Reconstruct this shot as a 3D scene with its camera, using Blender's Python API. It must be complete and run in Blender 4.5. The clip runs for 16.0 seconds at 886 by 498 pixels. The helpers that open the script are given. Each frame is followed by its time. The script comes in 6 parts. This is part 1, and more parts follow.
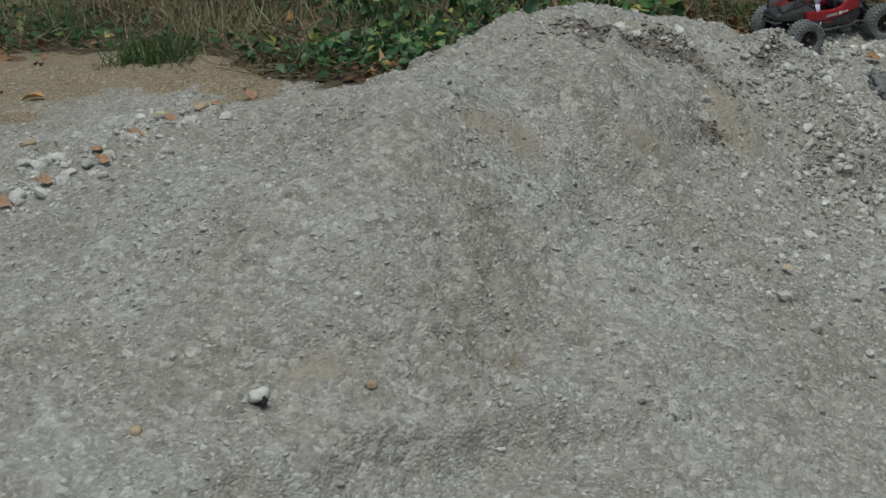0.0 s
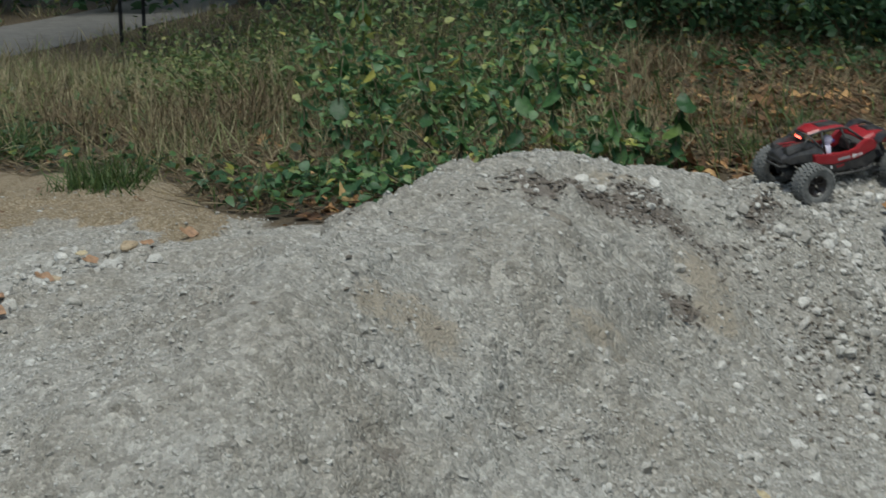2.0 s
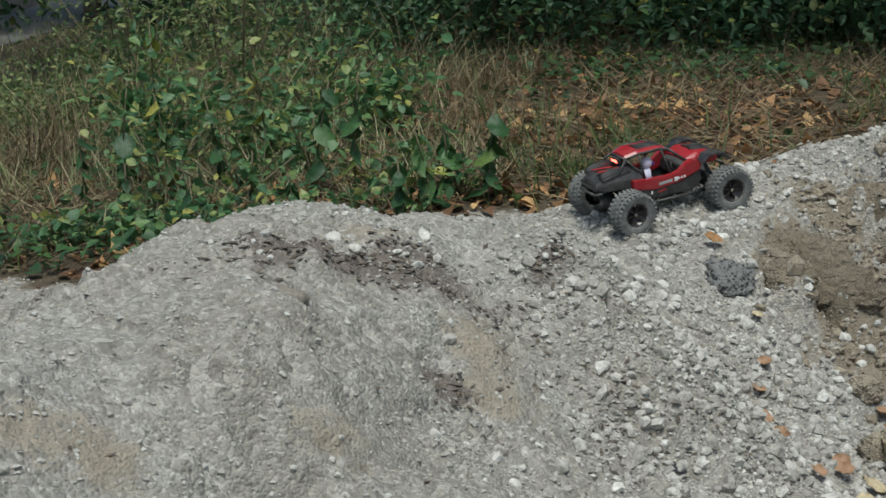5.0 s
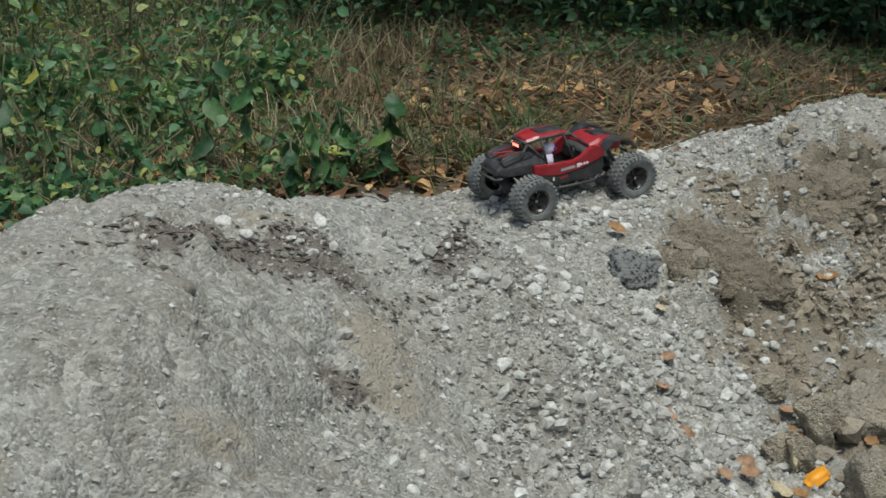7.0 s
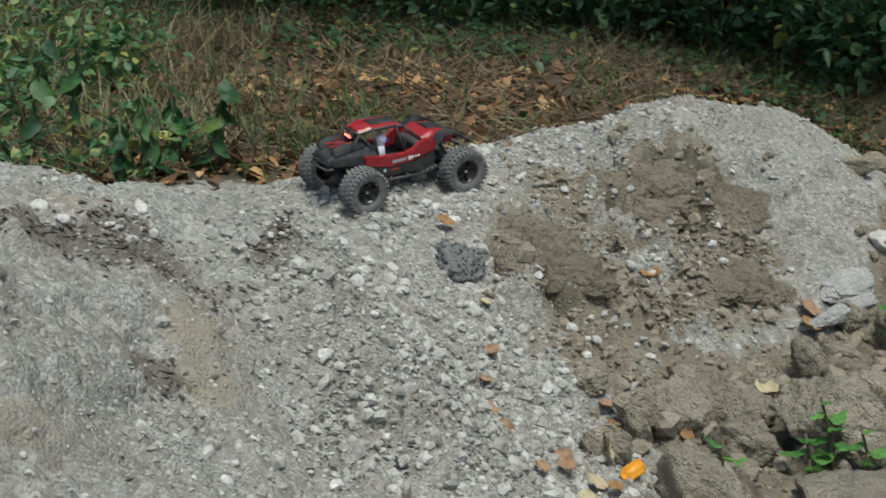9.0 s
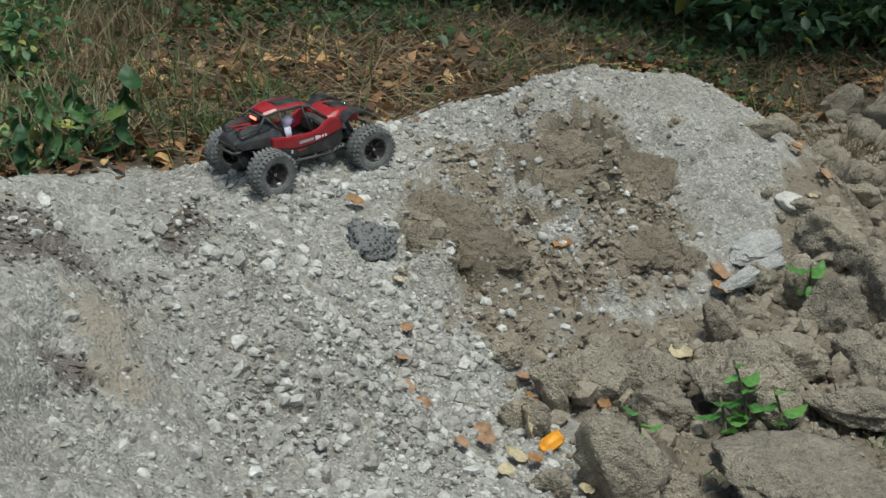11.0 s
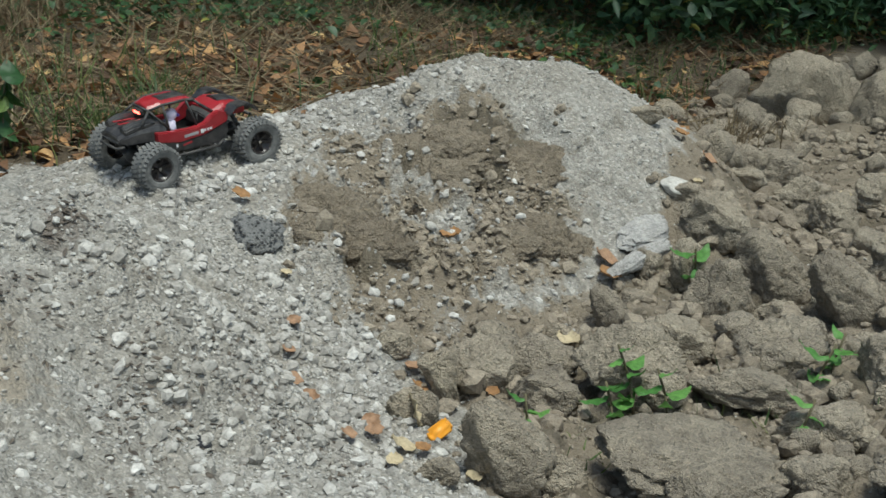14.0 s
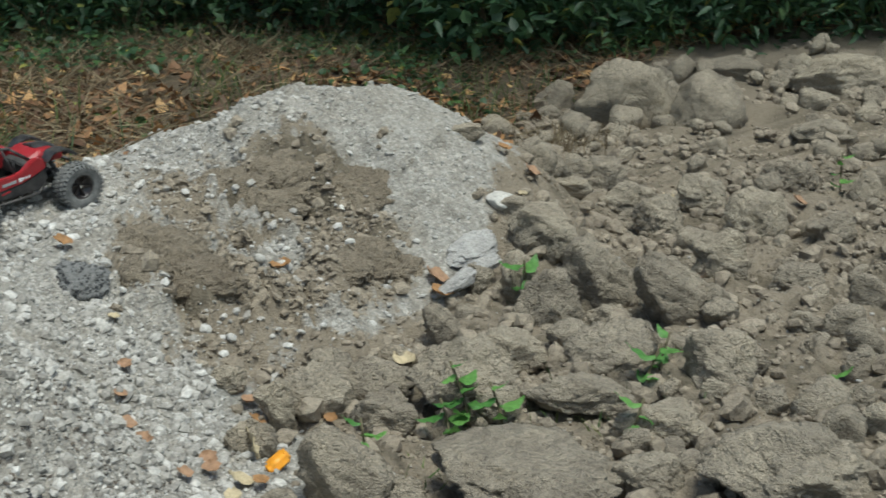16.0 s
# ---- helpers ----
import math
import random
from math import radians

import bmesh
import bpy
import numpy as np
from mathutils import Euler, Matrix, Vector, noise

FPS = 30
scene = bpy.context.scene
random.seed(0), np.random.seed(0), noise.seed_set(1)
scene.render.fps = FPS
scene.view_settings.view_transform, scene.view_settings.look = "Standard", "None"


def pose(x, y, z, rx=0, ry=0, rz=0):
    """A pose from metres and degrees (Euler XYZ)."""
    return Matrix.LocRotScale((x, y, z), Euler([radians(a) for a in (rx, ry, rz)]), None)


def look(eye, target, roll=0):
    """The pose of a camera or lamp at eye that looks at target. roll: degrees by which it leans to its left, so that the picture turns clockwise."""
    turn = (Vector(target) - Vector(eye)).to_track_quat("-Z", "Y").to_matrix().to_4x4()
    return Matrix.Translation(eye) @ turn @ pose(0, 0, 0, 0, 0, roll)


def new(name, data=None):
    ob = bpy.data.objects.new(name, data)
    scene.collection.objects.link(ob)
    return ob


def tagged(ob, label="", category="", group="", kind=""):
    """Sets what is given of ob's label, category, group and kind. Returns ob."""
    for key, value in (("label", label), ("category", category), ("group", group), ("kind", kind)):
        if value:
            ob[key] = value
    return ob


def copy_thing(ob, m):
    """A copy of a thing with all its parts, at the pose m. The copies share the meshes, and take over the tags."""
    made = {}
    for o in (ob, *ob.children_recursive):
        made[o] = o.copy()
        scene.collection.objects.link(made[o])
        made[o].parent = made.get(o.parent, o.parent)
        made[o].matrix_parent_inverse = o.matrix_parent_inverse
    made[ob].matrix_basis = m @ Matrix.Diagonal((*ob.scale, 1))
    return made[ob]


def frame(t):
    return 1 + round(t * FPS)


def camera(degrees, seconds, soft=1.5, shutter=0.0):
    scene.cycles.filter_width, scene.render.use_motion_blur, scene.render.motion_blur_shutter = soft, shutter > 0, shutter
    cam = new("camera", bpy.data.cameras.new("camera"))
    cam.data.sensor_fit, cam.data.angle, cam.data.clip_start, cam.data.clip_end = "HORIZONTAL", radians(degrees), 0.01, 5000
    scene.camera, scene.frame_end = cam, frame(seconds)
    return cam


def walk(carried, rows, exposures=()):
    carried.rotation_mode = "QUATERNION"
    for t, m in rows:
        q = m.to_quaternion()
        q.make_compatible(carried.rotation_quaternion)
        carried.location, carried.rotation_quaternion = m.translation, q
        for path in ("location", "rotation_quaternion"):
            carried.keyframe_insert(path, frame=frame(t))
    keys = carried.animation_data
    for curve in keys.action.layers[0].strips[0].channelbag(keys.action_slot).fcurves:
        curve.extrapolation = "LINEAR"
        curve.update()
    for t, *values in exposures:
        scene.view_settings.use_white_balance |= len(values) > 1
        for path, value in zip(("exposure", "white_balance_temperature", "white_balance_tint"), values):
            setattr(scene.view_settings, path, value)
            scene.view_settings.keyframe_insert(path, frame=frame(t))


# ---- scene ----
cam = camera(31.64, 16.0, soft=1.5, shutter=0.3)


def stand(t, x, y, z, yaw, pitch, roll):
    return t, pose(x, y, z, 90 + pitch, 0, yaw) @ pose(0, 0, 0, 0, 0, roll)


# seconds, eye in metres, then yaw to the left, pitch up and roll in degrees
PATH = [
    (0.0, 0.015, -0.008, 1.496, -1.597, -15.911, -1.680),
    (0.5, 0.184, 0.084, 1.495, -0.340, -15.533, -2.138),
    (1.0, 0.305, 0.155, 1.514, -0.566, -13.875, -2.674),
    (1.5, 0.304, 0.444, 1.521, -1.264, -12.811, -1.860),
    (2.0, 0.303, 0.687, 1.510, -0.277, -12.194, -0.649),
    (2.5, 0.490, 0.798, 1.522, 4.426, -10.835, -1.083),
    (3.0, 0.630, 0.859, 1.530, 4.171, -10.904, -2.825),
    (3.5, 0.643, 1.033, 1.528, -0.824, -10.643, -3.008),
    (4.0, 0.576, 1.276, 1.508, -3.250, -12.144, -2.163),
    (4.5, 0.607, 1.298, 1.508, -3.898, -12.270, -3.439),
    (4.7, 0.633, 1.267, 1.512, -3.924, -12.095, -2.934),
    (6.8, 0.640, 1.428, 1.504, -8.204, -13.021, -0.931),
    (7.0, 0.628, 1.455, 1.499, -8.755, -13.105, -0.274),
    (7.5, 0.639, 1.444, 1.506, -9.597, -12.480, 1.867),
    (8.0, 0.650, 1.458, 1.506, -11.263, -13.010, 2.594),
    (8.5, 0.661, 1.446, 1.509, -12.457, -12.832, 3.508),
    (9.0, 0.669, 1.447, 1.502, -14.639, -13.365, 2.287),
    (9.5, 0.675, 1.452, 1.512, -16.136, -14.179, 1.280),
    (10.0, 0.673, 1.457, 1.508, -17.022, -14.360, 0.646),
    (10.2, 0.674, 1.457, 1.511, -17.490, -14.213, 0.226),
    (12.3, 0.693, 1.445, 1.508, -18.283, -14.244, 1.976),
    (12.5, 0.698, 1.440, 1.513, -18.158, -14.064, 2.119),
    (13.0, 0.703, 1.439, 1.515, -19.413, -14.191, 1.510),
    (13.5, 0.707, 1.433, 1.517, -19.745, -14.380, 1.899),
    (14.0, 0.715, 1.432, 1.517, -21.591, -14.603, 0.443),
    (14.5, 0.722, 1.433, 1.518, -22.118, -14.844, 0.137),
    (15.0, 0.727, 1.432, 1.517, -22.616, -15.052, -0.157),
    (15.5, 0.738, 1.413, 1.534, -24.191, -14.020, -0.942),
    (16.0, 0.769, 1.372, 1.530, -27.112, -13.879, -2.607),
]
walk(cam, [stand(*row) for row in PATH], exposures=[(0.0, -0.13, 6190, 0), (1.5, 0.02, 6200, 0), (3.0, 0.24, 6280, 1), (4.5, 0.32, 6270, 1), (8.0, 0.32, 6240, 0), (12.5, 0.40, 6230, -1), (16.0, 0.50, 6215, -1)])

# ---- light: an overcast day under trees ----
world = bpy.data.worlds.new("sky")
scene.world = world
world.use_nodes = True
wn = world.node_tree
sky = wn.nodes.new("ShaderNodeTexSky")
sky.sky_type = "NISHITA"
sky.sun_disc = False
sky.sun_elevation, sky.sun_rotation = radians(67), radians(177)
sky.air_density, sky.dust_density = 1.2, 3.0
wn.links.new(sky.outputs[0], wn.nodes["Background"].inputs[0])
wn.nodes["Background"].inputs[1].default_value = 0.095
sun_data = bpy.data.lights.new("sun", "SUN")
sun_data.energy, sun_data.angle, sun_data.color = 2.5, radians(20), (1.0, 0.96, 0.9)
sun = new("sun", sun_data)
sun.matrix_world = look((0.1, -2.1, 5), (0, 0, 0))


# ---- materials ----
def nodes_of(name):
    m = bpy.data.materials.new(name)
    m.use_nodes = True
    t = m.node_tree
    return m, t, t.nodes["Principled BSDF"]


def ramp(t, source, stops):
    r = t.nodes.new("ShaderNodeValToRGB")
    el = r.color_ramp.elements
    while len(el) < len(stops):
        el.new(0.5)
    for e, (p, c) in zip(el, stops):
        e.position, e.color = p, (*c, 1)
    t.links.new(source, r.inputs[0])
    return r.outputs[0]


def noise_tex(t, scale, detail=6, rough_=0.6, coords=None):
    n = t.nodes.new("ShaderNodeTexNoise")
    n.inputs["Scale"].default_value, n.inputs["Detail"].default_value, n.inputs["Roughness"].default_value = scale, detail, rough_
    if coords is None:
        c = t.nodes.new("ShaderNodeNewGeometry")
        coords = c.outputs["Position"]
    t.links.new(coords, n.inputs["Vector"])
    return n.outputs["Fac"]


def mixed(t, fac, a, b, mode="MIX"):
    m = t.nodes.new("ShaderNodeMix")
    m.data_type, m.blend_type = "RGBA", mode
    for sock, v in ((m.inputs[0], fac), (m.inputs[6], a), (m.inputs[7], b)):
        if isinstance(v, (int, float)):
            sock.default_value = v
        elif isinstance(v, tuple):
            sock.default_value = (*v, 1)
        else:
            t.links.new(v, sock)
    return m.outputs[2]


def math_node(t, op, a, b=0.0):
    m = t.nodes.new("ShaderNodeMath")
    m.operation = op
    for sock, v in ((m.inputs[0], a), (m.inputs[1], b)):
        if isinstance(v, (int, float)):
            sock.default_value = v
        else:
            t.links.new(v, sock)
    return m.outputs[0]


def bumped(t, bsdf, height, strength, distance):
    b = t.nodes.new("ShaderNodeBump")
    b.inputs["Strength"].default_value, b.inputs["Distance"].default_value = strength, distance
    t.links.new(height, b.inputs["Height"])
    t.links.new(b.outputs[0], bsdf.inputs["Normal"])


def island_random(t):
    return t.nodes.new("ShaderNodeNewGeometry").outputs["Random Per Island"]


def object_random(t):
    return t.nodes.new("ShaderNodeObjectInfo").outputs["Random"]


def local(t):
    return t.nodes.new("ShaderNodeTexCoord").outputs["Object"]


def attribute(t, name):
    a = t.nodes.new("ShaderNodeAttribute")
    a.attribute_name = name
    return a.outputs["Fac"]


def stony(name, dark, mid, light, scale, bump=0.5, distance=0.004, rough_value=0.92, per="island", spread=0.5):
    """Mineral surface: a tint per piece, stains and grain."""
    m, t, b = nodes_of(name)
    pick = island_random(t) if per == "island" else object_random(t)
    tint = ramp(t, pick, [(0.0, dark), (0.5, mid), (1.0, light)])
    grain = noise_tex(t, scale, 8, 0.7, None)
    stain = noise_tex(t, scale * 0.17, 4, 0.6, None)
    col = mixed(t, spread, tint, ramp(t, stain, [(0.3, dark), (0.55, mid), (0.75, light)]))
    col = mixed(t, 0.55, col, ramp(t, grain, [(0.34, (0.35, 0.35, 0.35)), (0.5, (1.0, 1.0, 1.0)), (0.66, (1.35, 1.35, 1.35))]), "MULTIPLY")
    t.links.new(col, b.inputs["Base Color"])
    b.inputs["Roughness"].default_value = rough_value
    coarse = noise_tex(t, scale * 0.3, 6, 0.65)
    bumped(t, b, math_node(t, "ADD", grain, math_node(t, "MULTIPLY", coarse, 2.0)), bump, distance)
    return m


def clay_material(name, dark, mid, light):
    """Dry crumbly clay: a tint for each clod, pale dusty patches, pores and a granular face."""
    m, t, b = nodes_of(name)
    tint = ramp(t, object_random(t), [(0.0, dark), (0.5, mid), (1.0, light)])
    grain = noise_tex(t, 140, 8, 0.75)
    patch = noise_tex(t, 9, 6, 0.65)
    tone, dome = cells(t, 210)
    pores = noise_tex(t, 48, 4, 0.6)
    col = mixed(t, 0.62, tint, ramp(t, patch, [(0.3, dark), (0.5, mid), (0.7, light)]))
    col = mixed(t, 0.6, col, ramp(t, grain, [(0.34, (0.5, 0.48, 0.46)), (0.5, (1.0, 1.0, 1.0)), (0.66, (1.28, 1.28, 1.28))]), "MULTIPLY")
    col = mixed(t, 0.35, col, ramp(t, tone, [(0.0, (0.6, 0.58, 0.55)), (0.5, (1.0, 1.0, 1.0)), (1.0, (1.35, 1.33, 1.3))]), "MULTIPLY")
    t.links.new(col, b.inputs["Base Color"])
    b.inputs["Roughness"].default_value = 0.96
    h = math_node(t, "ADD", math_node(t, "MULTIPLY", grain, 0.5), math_node(t, "MULTIPLY", ramp(t, pores, [(0.36, (0, 0, 0)), (0.5, (1, 1, 1))]), 0.55))
    h = math_node(t, "SUBTRACT", h, math_node(t, "MULTIPLY", dome, 0.35))
    bumped(t, b, h, 1.0, 0.016)
    return m


def leafy(name, stops, rough_value=0.55, through_light=0.25, per="island"):
    """Thin leaves: a colour for each from the range, paler veins and mottling, some light through."""
    m, t, b = nodes_of(name)
    col = ramp(t, island_random(t) if per == "island" else object_random(t), stops)
    mottle = noise_tex(t, 70, 5, 0.65)
    col = mixed(t, 0.7, col, ramp(t, mottle, [(0.3, (0.45, 0.43, 0.4)), (0.55, (1.0, 1.0, 1.0)), (0.75, (1.3, 1.3, 1.2))]), "MULTIPLY")
    bumped(t, b, mottle, 0.5, 0.004)
    t.links.new(col, b.inputs["Base Color"])
    b.inputs["Roughness"].default_value = rough_value
    tr = t.nodes.new("ShaderNodeBsdfTranslucent")
    t.links.new(col, tr.inputs["Color"])
    mix = t.nodes.new("ShaderNodeMixShader")
    mix.inputs[0].default_value = through_light
    t.links.new(b.outputs[0], mix.inputs[1])
    t.links.new(tr.outputs[0], mix.inputs[2])
    t.links.new(mix.outputs[0], t.nodes["Material Output"].inputs["Surface"])
    return m


def plain(name, colour, rough_value=0.5, metal=0.0, scale=40, amount=0.3, bump=0.1, distance=0.001, dust=0.0, dust_colour=(0.32, 0.30, 0.27)):
    """Manufactured surface with fine wear, and dust that settles in cloudy patches."""
    m, t, b = nodes_of(name)
    n = noise_tex(t, scale, 6, 0.65, local(t))
    col = mixed(t, amount, colour, ramp(t, n, [(0.25, (0.55, 0.55, 0.55)), (0.75, (1.2, 1.2, 1.2))]), "MULTIPLY")
    if dust:
        cloud = noise_tex(t, scale * 0.6, 5, 0.7, local(t))
        fac = math_node(t, "MULTIPLY", ramp(t, cloud, [(0.35, (0, 0, 0)), (0.75, (1, 1, 1))]), dust)
        col = mixed(t, fac, col, dust_colour)
    t.links.new(col, b.inputs["Base Color"])
    b.inputs["Roughness"].default_value, b.inputs["Metallic"].default_value = rough_value, metal
    if bump:
        bumped(t, b, n, bump, distance)
    return m


def cells(t, scale, jitter=1.0):
    """Stone-like cells: a random value for each, and the distance from its middle."""
    v = t.nodes.new("ShaderNodeTexVoronoi")
    v.inputs["Scale"].default_value, v.inputs["Randomness"].default_value = scale, jitter
    t.links.new(t.nodes.new("ShaderNodeNewGeometry").outputs["Position"], v.inputs["Vector"])
    s = t.nodes.new("ShaderNodeSeparateColor")
    t.links.new(v.outputs["Color"], s.inputs[0])
    return s.outputs[0], v.outputs["Distance"]


def ground_material():
    """Pale quarry gravel with fines; the attributes say where clay, leaf soil, tan grit and dark debris lie."""
    m, t, b = nodes_of("ground")
    fine = noise_tex(t, 260, 6, 0.75)
    mid = noise_tex(t, 38, 8, 0.7)
    wide = noise_tex(t, 2.6, 5, 0.6)
    tint, dome = cells(t, 150)
    tint2, dome2 = cells(t, 62)
    small = ramp(t, tint, [(0.0, (0.20, 0.19, 0.172)), (0.4, (0.30, 0.288, 0.262)), (0.85, (0.37, 0.36, 0.33)), (1.0, (0.6, 0.58, 0.54))])
    stones = ramp(t, tint2, [(0.0, (0.16, 0.15, 0.135)), (0.5, (0.31, 0.30, 0.275)), (1.0, (0.60, 0.58, 0.54))])
    fines = ramp(t, fine, [(0.28, (0.18, 0.17, 0.152)), (0.5, (0.31, 0.30, 0.272)), (0.74, (0.47, 0.46, 0.43))])
    coarse = ramp(t, noise_tex(t, 9, 5, 0.65), [(0.36, (0, 0, 0)), (0.62, (1, 1, 1))])
    col = mixed(t, 0.72, fines, small)
    col = mixed(t, math_node(t, "MULTIPLY", coarse, 0.55), col, stones)
    col = mixed(t, 0.8, col, ramp(t, mid, [(0.28, (0.66, 0.64, 0.6)), (0.55, (1.0, 1.0, 1.0)), (0.75, (1.18, 1.18, 1.18))]), "MULTIPLY")
    col = mixed(t, 0.5, col, ramp(t, wide, [(0.36, (0.74, 0.70, 0.64)), (0.62, (0.98, 0.985, 0.985))]), "MULTIPLY")
    stain = noise_tex(t, 7, 6, 0.6)
    col = mixed(t, 0.45, col, ramp(t, stain, [(0.36, (0.70, 0.66, 0.60)), (0.5, (0.94, 0.93, 0.91)), (0.64, (1.04, 1.04, 1.04))]), "MULTIPLY")
    clay = mixed(t, 0.5, ramp(t, mid, [(0.3, (0.12, 0.095, 0.068)), (0.65, (0.25, 0.212, 0.158))]),
                 ramp(t, fine, [(0.3, (0.10, 0.082, 0.058)), (0.7, (0.28, 0.24, 0.182))]))
    soil = mixed(t, 0.5, ramp(t, mid, [(0.3, (0.035, 0.027, 0.017)), (0.65, (0.11, 0.08, 0.047))]),
                 ramp(t, fine, [(0.3, (0.03, 0.025, 0.016)), (0.7, (0.12, 0.09, 0.056))]))
    tan = mixed(t, 0.5, ramp(t, mid, [(0.3, (0.13, 0.098, 0.058)), (0.65, (0.25, 0.195, 0.122))]),
                ramp(t, tint, [(0.2, (0.13, 0.10, 0.062)), (0.6, (0.26, 0.208, 0.14)), (1.0, (0.42, 0.37, 0.29))]))
    debris = ramp(t, fine, [(0.3, (0.075, 0.062, 0.052)), (0.7, (0.22, 0.192, 0.165))])
    # dark clay tone, which also paints shade into hollows and clod gaps
    damp_shade = mixed(t, 0.5, ramp(t, mid, [(0.35, (0.065, 0.052, 0.035)), (0.65, (0.15, 0.125, 0.088))]), ramp(t, fine, [(0.3, (0.06, 0.05, 0.034)), (0.7, (0.17, 0.145, 0.105))]))
    silt = ramp(t, mid, [(0.3, (0.20, 0.172, 0.132)), (0.65, (0.33, 0.292, 0.235))])
    for name, colour in (("silt", silt), ("tan", tan), ("soil", soil), ("clay", clay), ("damp_shade", damp_shade), ("debris", debris)):
        edge = math_node(t, "ADD", attribute(t, name), math_node(t, "MULTIPLY", math_node(t, "SUBTRACT", mid, 0.5), 1.3))
        col = mixed(t, ramp(t, edge, [(0.36, (0, 0, 0)), (0.64, (1, 1, 1))]), col, colour)
    t.links.new(col, b.inputs["Base Color"])
    b.inputs["Roughness"].default_value = 0.95
    h = math_node(t, "ADD", math_node(t, "MULTIPLY", fine, 0.14), math_node(t, "MULTIPLY", mid, 0.7))
    h = math_node(t, "SUBTRACT", h, math_node(t, "MULTIPLY", dome, 0.3))
    h = math_node(t, "SUBTRACT", h, math_node(t, "MULTIPLY", math_node(t, "MULTIPLY", dome2, coarse), 0.45))
    bumped(t, b, h, 1.0, 0.013)
    return m


